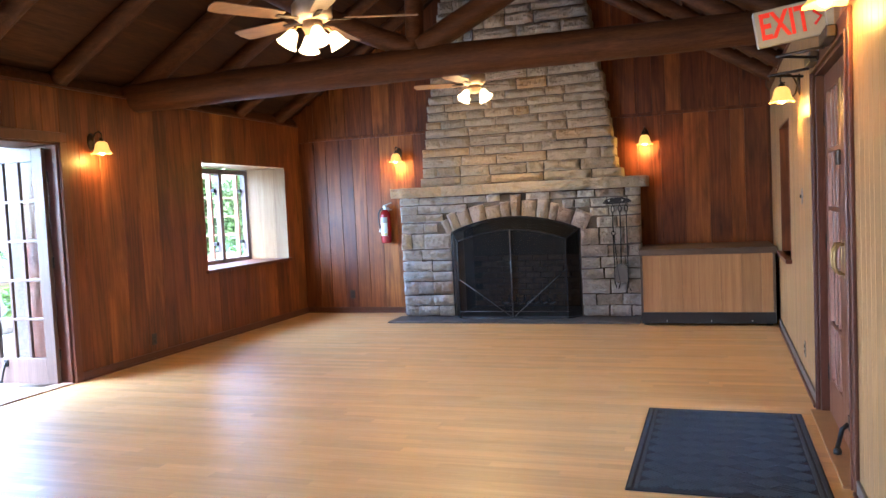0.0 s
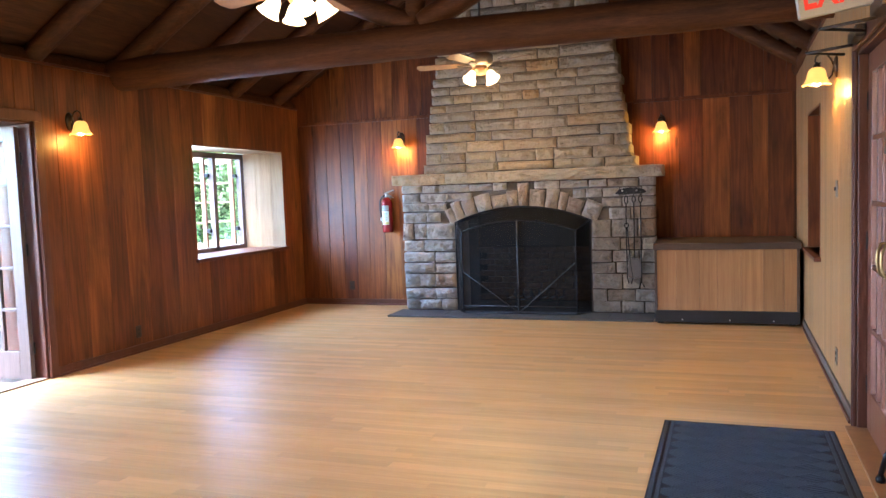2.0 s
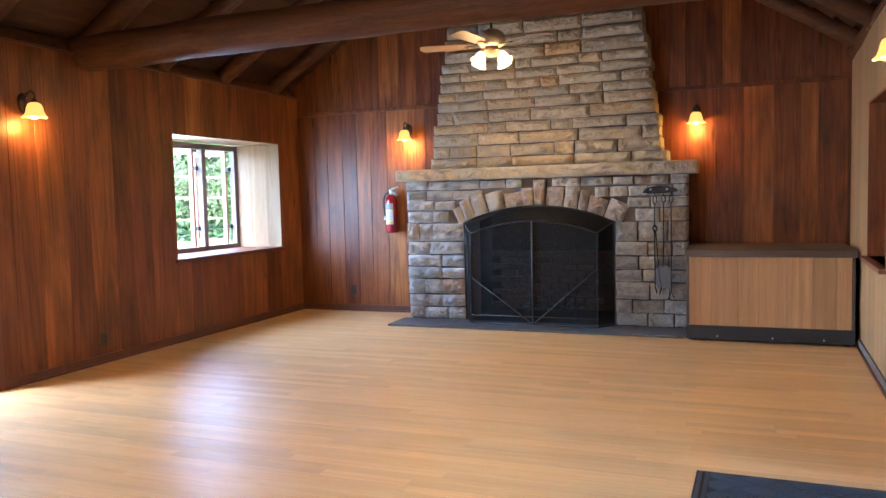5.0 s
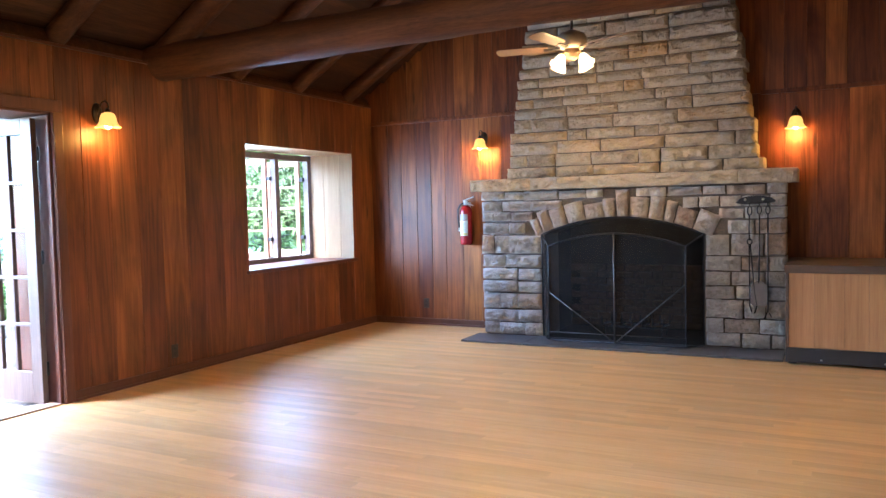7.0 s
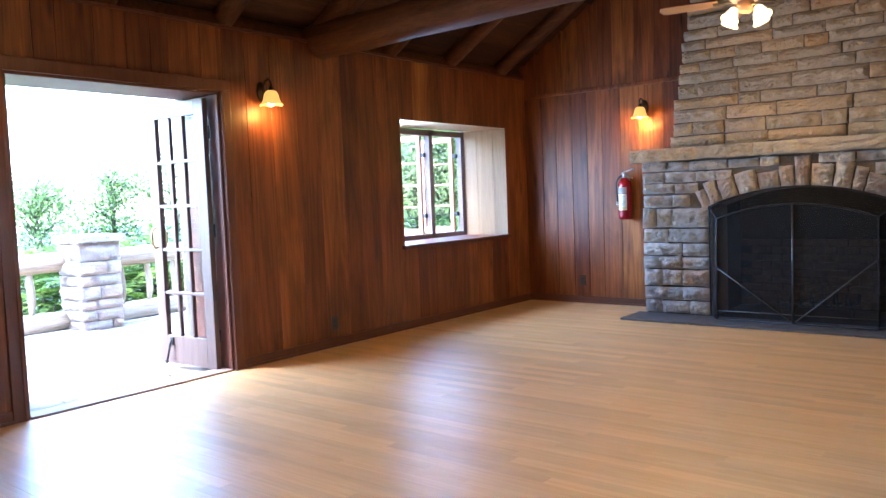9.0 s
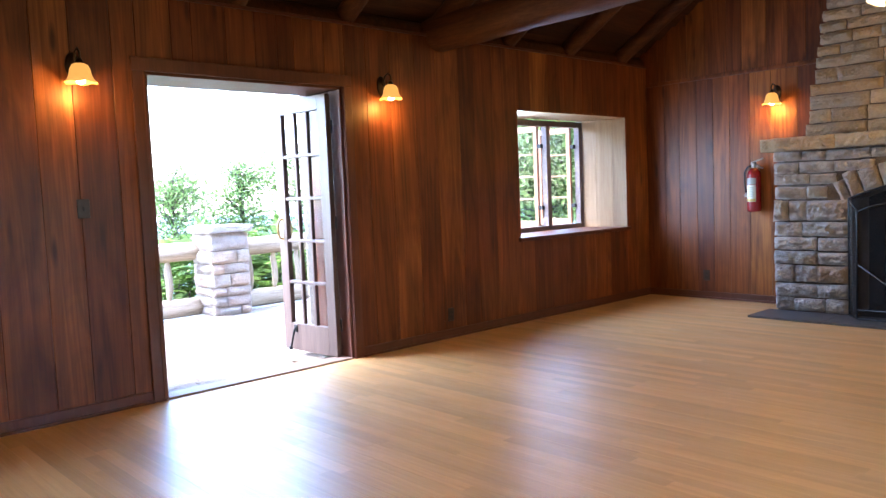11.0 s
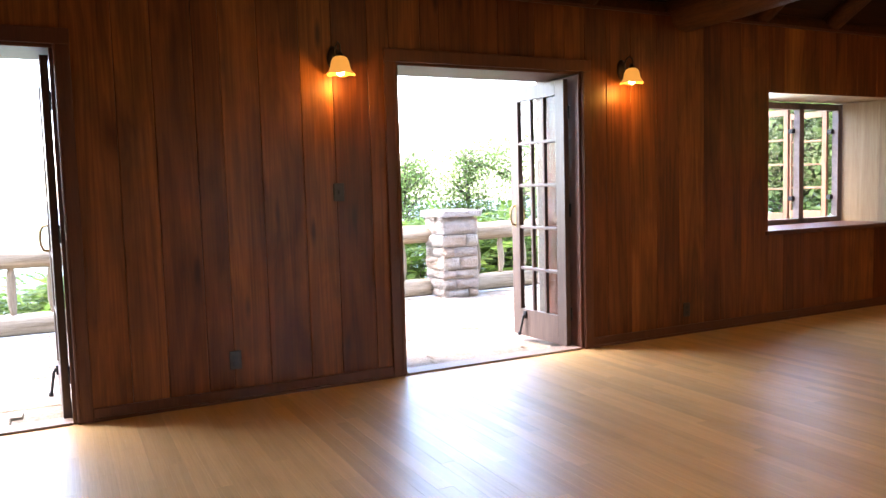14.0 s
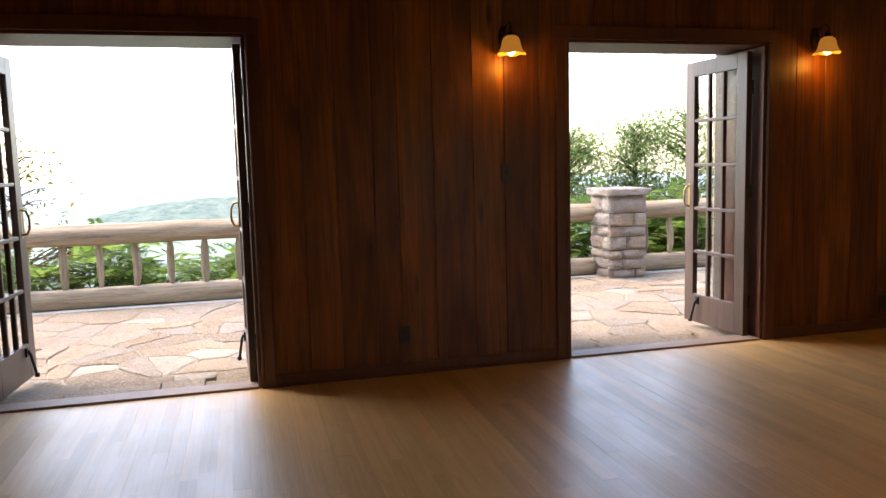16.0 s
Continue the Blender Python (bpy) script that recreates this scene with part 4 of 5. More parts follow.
# ---- fire extinguisher ----
ext = thing("fire_extinguisher", pose(1.275, Y1 - 0.09, 0.94), "red fire extinguisher with white label hanging on the wall", "fire extinguisher")
bm = bmesh.new()
lathe(bm, [(0.055, 0), (0.066, 0.006), (0.068, 0.03), (0.068, 0.36), (0.06, 0.40), (0.04, 0.425), (0.026, 0.44)], 24)
part("cylinder", bm, RED, ext)
for z0, z1, mt, lb in ((0.10, 0.27, WHITE, "printed paper label"), (0.275, 0.34, GREY, "small inspection label")):
    bm = bmesh.new()
    ca, n = 0.85, 12
    lo, hi = [[bm.verts.new((0.0695 * math.sin(t), -0.0695 * math.cos(t), z)) for t in np.linspace(-ca, ca * 0.8, n)] for z in (z0, z1)]
    for i in range(n - 1):
        bm.faces.new((lo[i], lo[i + 1], hi[i + 1], hi[i]))
    paper = part("label", bm, mt, ext, lb)
    if z0 == 0.10:
        main_label = paper
bm = bmesh.new()
lo, hi = [[bm.verts.new((0.0702 * math.sin(t), -0.0702 * math.cos(t), z)) for t in np.linspace(-0.8, 0.62, 10)] for z in (0.105, 0.13)]
for i in range(9):
    bm.faces.new((lo[i], lo[i + 1], hi[i + 1], hi[i]))
part("label_band", bm, YELLOW, main_label, "yellow band")
for j in range(6):
    bm = bmesh.new()
    z = 0.15 + j * 0.018
    lo, hi = [[bm.verts.new((0.0702 * math.sin(t), -0.0702 * math.cos(t), q)) for t in np.linspace(-0.6, 0.3 + 0.05 * (j % 3), 8)] for q in (z, z + 0.006)]
    for i in range(7):
        bm.faces.new((lo[i], lo[i + 1], hi[i + 1], hi[i]))
    part("print_line", bm, GREY, main_label)
bm = bmesh.new()
lathe(bm, [(0.02, 0.44), (0.024, 0.445), (0.024, 0.48), (0.016, 0.5)], 12)
part("valve", bm, STEEL, ext, "steel valve")
for z, a in ((0.5, 18), (0.47, -22)):
    bm = bmesh.new()
    bbx(bm, -0.03, 0.10, -0.012, 0.012, -0.006, 0.006, 0.004, m=pose(0, 0, z, 0, -a, 0))
    part("lever", bm, STEEL, ext, "steel lever")
bm = bmesh.new()
tube(bm, [(-0.02, 0, 0.465), (-0.06, -0.01, 0.45), (-0.092, -0.01, 0.40), (-0.095, -0.01, 0.30), (-0.085, -0.01, 0.22), (-0.08, -0.01, 0.19)], 0.009, 8)
part("hose", bm, BASEM, ext, "black rubber hose")
bm = bmesh.new()
lathe(bm, [(0.010, 0.19), (0.014, 0.16), (0.015, 0.15)], 10, pose(-0.08, -0.01, 0))
part("nozzle", bm, WHITE, ext)
bm = bmesh.new()
bbx(bm, -0.02, 0.02, 0.05, 0.09, 0.05, 0.47, 0.003)
part("bracket", bm, STEEL, ext)

# ---- long cabinet under the gable ----
box = thing("radiator_cabinet", pose(0, 0, 0), "low wooden radiator cabinet with dark top and black base", "cabinet")
CX0, CX1, CY = 4.585, 5.925, 8.43
bm = bmesh.new()
bbx(bm, CX0 - 0.01, CX1 + 0.025, CY - 0.02, 9.37, 0.755, 0.82, 0.006)
part("top", bm, BOXTOP, box, "dark-stained wooden top")
bm = bmesh.new()
bx(bm, CX0 + 0.005, CX1 - 0.005, CY + 0.03, 9.36, 0.05, 0.754)
part("body", bm, BASEM, box)
for x0, x1 in ((CX0, CX0 + 0.022), (CX1 - 0.012, CX1 + 0.008)):
    bm = bmesh.new()
    bbx(bm, x0, x1, CY - 0.002, CY + 0.029, 0.141, 0.754, 0.002)
    part("stile", bm, BOXTOP, box)
bw = [0.0, 0.19, 0.41, 0.58, 0.80, 1.0, 1.19, 1.302]
for p, q in zip(bw, bw[1:]):
    part("board", plank(CX0 + 0.023 + p, CX0 + 0.023 + q, 0.141, 0.754, Matrix(((1, 0, 0, 0), (0, -1, 0, CY + 0.008), (0, 0, 1, 0), (0, 0, 0, 1))), t=0.018, c=0.003), BOXW, box)
bm = bmesh.new()
bbx(bm, CX0, CX1 + 0.01, CY - 0.014, CY + 0.029, 0.022, 0.14, 0.004)
part("base_board", bm, BASEM, box, "black painted base board")
for x in (4.85, 5.3, 5.7):
    bm = bmesh.new()
    lathe(bm, [(0.008, 0), (0.006, 0.004)], 8, pose(x, CY - 0.014, 0.05, 90))
    part("screw", bm, STEEL, box)
for x in (CX0 + 0.05, CX1 - 0.05):
    bm = bmesh.new()
    bx(bm, x - 0.03, x + 0.03, CY + 0.05, 9.3, 0.0, 0.05)
    part("foot", bm, BASEM, box)

# ---- door mat ----
mat_ob = thing("door_mat", pose(5.29, 4.32, 0) @ pose(0, 0, 0, 0, 0, -1.2), "dark blue-grey ribbed rubber door mat with diamond pattern", "door mat")
bm = bmesh.new()
bbx(bm, -0.455, 0.455, -0.74, 0.73, 0.0005, 0.008, 0.003)
part("backing", bm, RUBBER, mat_ob)
for s in (-1, 1):
    for k in range(2):
        bm = bmesh.new()
        x = s * (0.435 - 0.03 * k)
        bbx(bm, x - 0.009, x + 0.009, -0.725, 0.715, 0.008, 0.013, 0.003)
        part("edge_rib", bm, RIBS, mat_ob)
bm = bmesh.new()
cell = 0.112
for i in range(-11, 12):
    for j in range(-11, 12):
        for k in range(6):
            t = (k - 2.5) * cell / 6
            L = cell * 0.475
            along, across = Vector((0.80, 0.60, 0)), Vector((-0.80, 0.60, 0))
            o = along * (i * cell) + across * (j * cell)
            d, e = (along, across) if (i + j) % 2 else (across, along)
            o = o + e * t
            ends = []
            for s in (-1, 1):
                r = s * L
                for c0, c1, lim in ((o.x, d.x, 0.39), (o.y, d.y, 0.705)):
                    for wall in (-lim, lim):
                        q = (wall - c0) / c1
                        if abs(c0) <= lim and 0 <= q * s < abs(r):
                            r = q
                ends.append(r / L)
            if abs(o.x) < 0.39 and abs(o.y) < 0.705 and ends[1] - ends[0] > 0.1:
                w = Vector((-d.y, d.x, 0)) * 0.0052
                vs = [bm.verts.new(o + d * (L * a) + w * b + Vector((0, 0, z))) for z in (0.006, 0.0145) for a, b in ((ends[0], -1), (ends[1], -1), (ends[1], 1), (ends[0], 1))]
                for f in ((4, 5, 6, 7), (0, 1, 5, 4), (1, 2, 6, 5), (2, 3, 7, 6), (3, 0, 4, 7)):
                    bm.faces.new([vs[q] for q in f])
tagged(part("ribs", bm, RIBS, mat_ob), kind="stuff")


# ---- wall lamps ----
def sconce():
    """Bell-shaded wall lamp: wall at y = 0, lamp towards -y."""
    top = thing("wall_lamp", Matrix(), "lit bronze wall lamp with scrolled arm and amber bell shade", "wall lamp", "wall lamps")
    bm = bmesh.new()
    lathe(bm, [(0.052, 0), (0.05, 0.008), (0.036, 0.014), (0.018, 0.022)], 20, pose(0, -0.001, 0.06, 90) @ Matrix.Diagonal((0.85, 1.5, 1, 1)))
    part("backplate", bm, BRONZE, top)
    bm = bmesh.new()
    pts = [(0, -0.02, 0.06), (0, -0.035, 0.10), (0, -0.06, 0.135), (0, -0.095, 0.145), (0, -0.125, 0.125), (0, -0.13, 0.095), (0, -0.115, 0.075), (0, -0.098, 0.085)]
    tube(bm, pts, 0.006, 8)
    tube(bm, [(0, -0.02, 0.05), (0, -0.03, 0.0), (0, -0.06, -0.035), (0, -0.09, -0.03)], 0.005, 8)
    part("arm", bm, BRONZE, top)
    bm = bmesh.new()
    lathe(bm, [(0.008, 0.09), (0.016, 0.075), (0.026, 0.06), (0.03, 0.045)], 16, pose(0, -0.12, 0))
    part("socket", bm, BRONZE, top)
    bm = bmesh.new()
    t = bmesh.new()
    n = 28
    rings = []
    for r, z, f in ((0.028, 0.055, 0), (0.045, 0.045, 0), (0.056, 0.02, 0), (0.062, -0.01, 0.01), (0.072, -0.035, 0.03), (0.092, -0.055, 0.06)):
        rings.append([t.verts.new((r * (1 + f * math.cos(6 * 2 * math.pi * i / n)) * math.cos(2 * math.pi * i / n), r * (1 + f * math.cos(6 * 2 * math.pi * i / n)) * math.sin(2 * math.pi * i / n), z - 0.15 * f * math.cos(6 * 2 * math.pi * i / n) * 0.5)) for i in range(n)])
    for a, b in zip(rings, rings[1:]):
        for i in range(n):
            t.faces.new((a[i], a[(i + 1) % n], b[(i + 1) % n], b[i])).smooth = True
    merge(bm, t, pose(0, -0.12, 0))
    shade = part("shade", bm, SHADE, top, "amber frosted glass bell shade")
    bm = bmesh.new()
    lathe(bm, [(0.012, 0.03), (0.026, 0.0), (0.03, -0.03), (0.022, -0.055), (0.004, -0.066)], 16, pose(0, -0.12, 0))
    part("bulb", bm, BULB, shade, "glowing bulb")
    return top


lamp_proto = sconce()
sconce_at = [
    pose(0.0, 5.56, 2.06, 0, 0, 90), pose(0.0, 3.25, 2.03, 0, 0, 90),
    pose(1.475, Y1, 2.05), pose(4.625, Y1, 2.06),
    EAST0 @ pose(0, 6.02 - 5.2, 2.08, 0, 0, -90), EAST0 @ pose(0, 3.6 - 5.2, 2.22, 0, 0, -90),
]
lamp_proto.matrix_world = sconce_at[0]
for m in sconce_at[1:]:
    copy_thing(lamp_proto, m)
for m in sconce_at:
    lp = new("sconce_light", bpy.data.lights.new("sconce_light", "POINT"))
    lp.data.energy, lp.data.color, lp.data.shadow_soft_size = SCONCE_W, (1.0, 0.47, 0.06), 0.03
    lp.location = m @ Vector((0, -0.125, -0.12))


# ---- ceiling fans ----
def fan():
    """A ceiling fan hung from z = 0 at the ridge; rod length set by ROD."""
    top = thing("ceiling_fan", Matrix(), "wooden-bladed ceiling fan with lit four-shade lamp cluster, on a long rod", "ceiling fan", "ceiling fans")
    for name, bmk, mt, lb in (("canopy", [(0.06, 0), (0.075, -0.03), (0.05, -0.07), (0.02, -0.09)], BRONZE, ""), ("rod", [(0.012, -0.08), (0.012, -ROD)], BRONZE, ""), ("motor", [(0.03, -ROD + 0.03), (0.10, -ROD), (0.125, -ROD - 0.03), (0.125, -ROD - 0.10), (0.09, -ROD - 0.125)], FANBODY, "pale tan motor housing"), ("light_hub", [(0.06, -ROD - 0.125), (0.065, -ROD - 0.17), (0.05, -ROD - 0.20), (0.03, -ROD - 0.215)], BLADE, "")):
        bm = bmesh.new()
        lathe(bm, bmk[::-1], 24)
        part(name, bm, mt, top, lb)
    for k in range(5):
        m = pose(0, 0, -ROD - 0.11, 0, 0, 72 * k + 20) @ pose(0, 0, 0, 11, 0, 0)
        bm = bmesh.new()
        prof = [(0.20, -0.05), (0.3, -0.062), (0.6, -0.072), (0.64, -0.06), (0.655, 0), (0.64, 0.06), (0.6, 0.072), (0.3, 0.062), (0.20, 0.05)]
        a = [bm.verts.new((x, y, -0.003)) for x, y in prof]
        b = [bm.verts.new((x, y, 0.003)) for x, y in prof]
        bm.faces.new(a[::-1])
        bm.faces.new(b)
        for i in range(len(prof)):
            j = (i + 1) % len(prof)
            bm.faces.new((a[i], a[j], b[j], b[i]))
        bmesh.ops.transform(bm, matrix=m, verts=bm.verts)
        bl = part("blade", bm, BLADE, top, "brown wooden blade")
        bm = bmesh.new()
        bbx(bm, 0.09, 0.24, -0.018, 0.018, -0.012, -0.004, 0.003, m=m)
        part("blade_iron", bm, BRONZE, bl)
    for k in range(4):
        m = pose(0, 0, -ROD - 0.19, 0, 0, 90 * k + 38)
        bm = bmesh.new()
        tube(bm, [(0.03, 0, 0), (0.07, 0, 0.03), (0.10, 0, 0.03), (0.115, 0, 0.0)], 0.007, 8, m)
        arm = part("lamp_arm", bm, BRASS, top)
        bm = bmesh.new()
        sm = m @ pose(0.115, 0, 0.0, 0, -32, 0)
        lathe(bm, [(0.022, 0.0), (0.032, -0.01), (0.042, -0.04), (0.052, -0.075), (0.068, -0.10)], 20, sm, cap=False)
        fsh = part("shade", bm, FANSHADE, top, "glowing frosted glass shade")
        bm = bmesh.new()
        lathe(bm, [(0.004, -0.095), (0.022, -0.085), (0.026, -0.06), (0.012, -0.02)], 14, sm)
        part("bulb", bm, BULB, fsh, "glowing bulb")
    return top


for y, zl, sp in ((4.26, 2.44, 0), (7.9, 2.54, 25)):
    ROD = (RIDGE - 0.14) - (zl + 0.25)
    f = fan()
    f.matrix_world = pose(MIDX, y, RIDGE - 0.14, 0, 0, sp)
    lp = new("fan_light", bpy.data.lights.new("fan_light", "POINT"))
    lp.data.energy, lp.data.color, lp.data.shadow_soft_size = FAN_W, (1.0, 0.57, 0.19), 0.10
    lp.location = (MIDX, y, zl - 0.16)
    # the shades throw most of the light downwards
    sp_ = new("fan_downlight", bpy.data.lights.new("fan_downlight", "SPOT"))
    sp_.data.energy, sp_.data.color, sp_.data.shadow_soft_size = 2.0 * FAN_W, (1.0, 0.57, 0.19), 0.10
    sp_.data.spot_size, sp_.data.spot_blend = radians(165), 0.4
    sp_.matrix_world = look((MIDX, y, zl - 0.17), (MIDX, y + 0.001, 0))

# ---- switches and sockets ----
def plate_thing(name, m, label, kind_, material):
    top = thing(name, m, label, kind_)
    bm = bmesh.new()
    bbx(bm, -0.036, 0.036, -0.007, 0, -0.057, 0.057, 0.003)
    part("cover_plate", bm, material, top)
    for z in ((-0.02, 0.02) if name == "socket" else (0.0,)):
        bm = bmesh.new()
        if name == "socket":
            bbx(bm, -0.016, 0.016, -0.010, -0.007, z - 0.013, z + 0.013, 0.003)
        else:
            bbx(bm, -0.006, 0.006, -0.018, -0.007, z - 0.012, z + 0.012, 0.002)
        part("socket_face" if name == "socket" else "toggle", bm, BASEM, top)
    return top


PLATE = plain("brown_plate", (0.03, 0.02, 0.016), 0.4)
for y, z in ((6.22, 0.20), (2.55, 0.25)):
    plate_thing("socket", pose(0.001, y, z, 0, 0, 90), "dark brown wall socket on the panelling", "socket", PLATE)
plate_thing("socket", pose(0.70, Y1 - 0.001, 0.25), "dark brown wall socket on the panelling", "socket", PLATE)
plate_thing("light_switch", pose(0.001, 3.25, 1.25, 0, 0, 90), "dark brown light switch on the panelling", "switch", PLATE)
plate_thing("light_switch", EAST0 @ pose(-0.001, 0.80, 1.34, 0, 0, -90), "grey metal light switch on the panelling", "switch", STEELGREY)
plate_thing("socket", EAST0 @ pose(-0.001, 0.80, 0.23, 0, 0, -90), "grey metal wall socket on the panelling", "socket", STEELGREY)

# ---- doors ----
# 0.45 deep: the jamb plus a dark lining added for the reveal's shade
casing(WEST, *DOORS[0], 2.09, 0.45, "door_1", "dark brown door frame of the terrace doorway")
casing(WEST, *DOORS[1], 2.09, 0.45, "door_2", "dark brown door frame of the terrace doorway")
casing(EAST, EDOOR[0], EDOOR[1], 2.09, 0.19, "door_3", "dark brown frame of the closed double doors")
# frame of the added, unseen doorway with the fill lamp
casing(WEST, *ADDED_DOOR, 2.09, 0.12, "door_4", "dark brown door frame of the terrace doorway")
for a, b in [ADDED_DOOR] + DOORS:
    terrace_sill(a, b)
LW = 0.70
terr = "glazed wooden terrace door standing open, fifteen panes"
for a, b in DOORS:
    d = leaf("glazed_door", LW, 2.035, DOORW, GLASS, terr, "terrace doors")
    d.matrix_world = pose(-0.10, b - 0.045, 0.012, 0, 0, 180 + 1.8)
    if a > 2:
        d.matrix_world = pose(-0.09, b - 0.07, 0.012, 0, 0, 180 + 3.0)
    e = leaf("glazed_door", LW, 2.035, DOORW, GLASS, terr, "terrace doors")
    for ch in e.children:
        ch.data.transform(Matrix.Diagonal((1, -1, 1, 1)))
        ch.data.flip_normals()
    e.matrix_world = pose(-0.13, a + 0.046, 0.012, 0, 0, 180 - 4)
for s in (0, 1):
    d = leaf("glazed_door", 0.645, 2.055, DOORX, GLASS, "closed dark red-brown glazed double door leaf", "porch doors", closed=True, stop=False)
    if s:
        for ch in d.children:
            ch.data.transform(Matrix.Diagonal((1, -1, 1, 1)))
            ch.data.flip_normals()
        d.matrix_world = EAST0 @ pose(0.07, EDOOR[0] + 0.023 - 5.2, 0.01, 0, 0, 90)
    else:
        d.matrix_world = EAST0 @ pose(0.07, EDOOR[1] - 0.023 - 5.2, 0.01, 0, 0, -90)
bar("door_sill", EAST, EDOOR[0], EDOOR[1], -0.15, 0.06, 0.0, 0.014, BOXW)
tagged(bpy.data.objects["door_sill.002"] if "door_sill.002" in bpy.data.objects else bpy.data.objects["door_sill"], "pale oak threshold of the double doors", "threshold", kind="structure")
# door stop, closer and lock on the east doors
dstop = thing("door_holder", EAST0 @ pose(-0.0, 4.25 - 5.2, 0.0), "black kick-down door holder on the closed door", "door holder")
bm = bmesh.new()
bbx(bm, 0.03, 0.046, -0.025, 0.025, 0.14, 0.22, 0.004)
tube(bm, [(0.03, 0, 0.18), (0.0, 0, 0.15), (-0.02, 0.02, 0.05)], 0.012, 8)
lathe(bm, [(0.02, 0.014), (0.022, 0.03), (0.012, 0.05)], 12, pose(-0.02, 0.02, 0.0))
part("arm", bm, IRON, dstop)
for y in (4.15, 4.85):
    closer = thing("door_closer", EAST0 @ pose(0, y - 5.2, 2.13), "bronze hydraulic door closer with folding arm", "door closer", "door closers")
    bm = bmesh.new()
    bbx(bm, -0.07, -0.022, -0.14, 0.14, -0.03, 0.03, 0.008)
    part("body", bm, BRONZE, closer)
    bm = bmesh.new()
    tube(bm, [(-0.05, 0.1, -0.035), (-0.26, 0.22, -0.04), (-0.06, 0.34, -0.045)], 0.008, 6)
    part("arm", bm, BRONZE, closer)
lock = thing("door_knocker_plate", EAST0 @ pose(0.046, 4.50 - 5.2, 1.55, 0, 0, -90), "small bronze plate on the door stile", "door plate")
bm = bmesh.new()
bbx(bm, -0.035, 0.035, -0.02, 0, -0.04, 0.04, 0.008)
part("plate", bm, BRONZE, lock)

# ---- exit sign ----
sign = thing("exit_sign", pose(5.655, 4.3, 2.238, 0, -8, 3), "grey exit sign with red letters and arrow, hung askew", "exit sign")
bm = bmesh.new()
bbx(bm, -0.165, 0.165, -0.022, 0.022, -0.092, 0.092, 0.006)
part("housing", bm, GREY, sign)
tx = bpy.data.curves.new("letters", "FONT")
tx.offset = 0.004
tx.body, tx.size, tx.extrude, tx.align_x, tx.align_y = "EXIT", 0.165, 0.001, "CENTER", "CENTER"
tx.materials.append(SIGNRED)
word = new("letters", tx)
word.parent = sign
word.matrix_local = pose(-0.022, -0.0235, 0.0, 90) @ Matrix.Diagonal((0.72, 1.12, 1, 1))
word["label"] = "red letters reading EXIT"
bm = bmesh.new()
tube(bm, [(0.115, -0.023, 0.035), (0.148, -0.023, 0.0), (0.115, -0.023, -0.035)], 0.007, 6)
part("arrow", bm, SIGNRED, sign, "red arrow")
bm = bmesh.new()
bbx(bm, 0.165, 0.235, -0.035, 0.035, -0.06, 0.06, 0.006)
part("mounting_box", bm, GREY, sign)

# ---- windows ----
window = tagged(new("window_1"), "deep window recess lined with pale boards, casements open outward", "window", kind="structure")
DX = -0.52
bm = bmesh.new()
ys = [0.0, 0.16, 0.36, 0.52]
for p, q in zip(ys, ys[1:]):
    for side in (0, 1):
        y0 = WIN[1] if side else WIN[0]
        f = (lambda d: y0 - 0.16 * d) if side else (lambda d: y0 + 0.16 * d)
        bm = bmesh.new()
        k = 0.02 if side else -0.02
        vs = [bm.verts.new((-d, f(d) + o, z)) for z in (WIN[2], WIN[3] - 0.004) for d, o in ((p + 0.001, 0), (q - 0.001, 0), (q - 0.001, k), (p + 0.001, k))]
        for fc in ((3, 2, 1, 0), (4, 5, 6, 7), (0, 1, 5, 4), (1, 2, 6, 5), (2, 3, 7, 6), (3, 0, 4, 7)):
            bm.faces.new([vs[i] for i in fc])
        bmesh.ops.recalc_face_normals(bm, faces=bm.faces)
        part("reveal_board", bm, REVEAL, window)
    bm = bmesh.new()
    bx(bm, -q + 0.001, -p - 0.001, WIN[0], WIN[1], WIN[3] - 0.003, WIN[3] + 0.02)
    part("head_board", bm, REVEAL, window)
bar("window_sill", WEST, WIN[0] - 0.04, WIN[1] + 0.04, -0.52, 0.035, WIN[2] - 0.035, WIN[2] + 0.002, TRIM, window, label="dark stained sill board")
bm = bmesh.new()
PX0, PX1 = -0.60, -0.53
posts = [7.20, 7.72, 8.28, 8.86]
for y in posts:
    bm = bmesh.new()
    bbx(bm, PX0, PX1, y - 0.032, y + 0.032, WIN[2], WIN[3] - 0.01, 0.003)
    part("post", bm, WINFR, window)
for z0, z1 in ((WIN[2] + 0.0, WIN[2] + 0.05), (WIN[3] - 0.07, WIN[3] - 0.01)):
    bm = bmesh.new()
    bbx(bm, PX0, PX1, posts[0] + 0.032, posts[-1] - 0.032, z0, z1, 0.003)
    part("frame_rail", bm, WINFR, window)
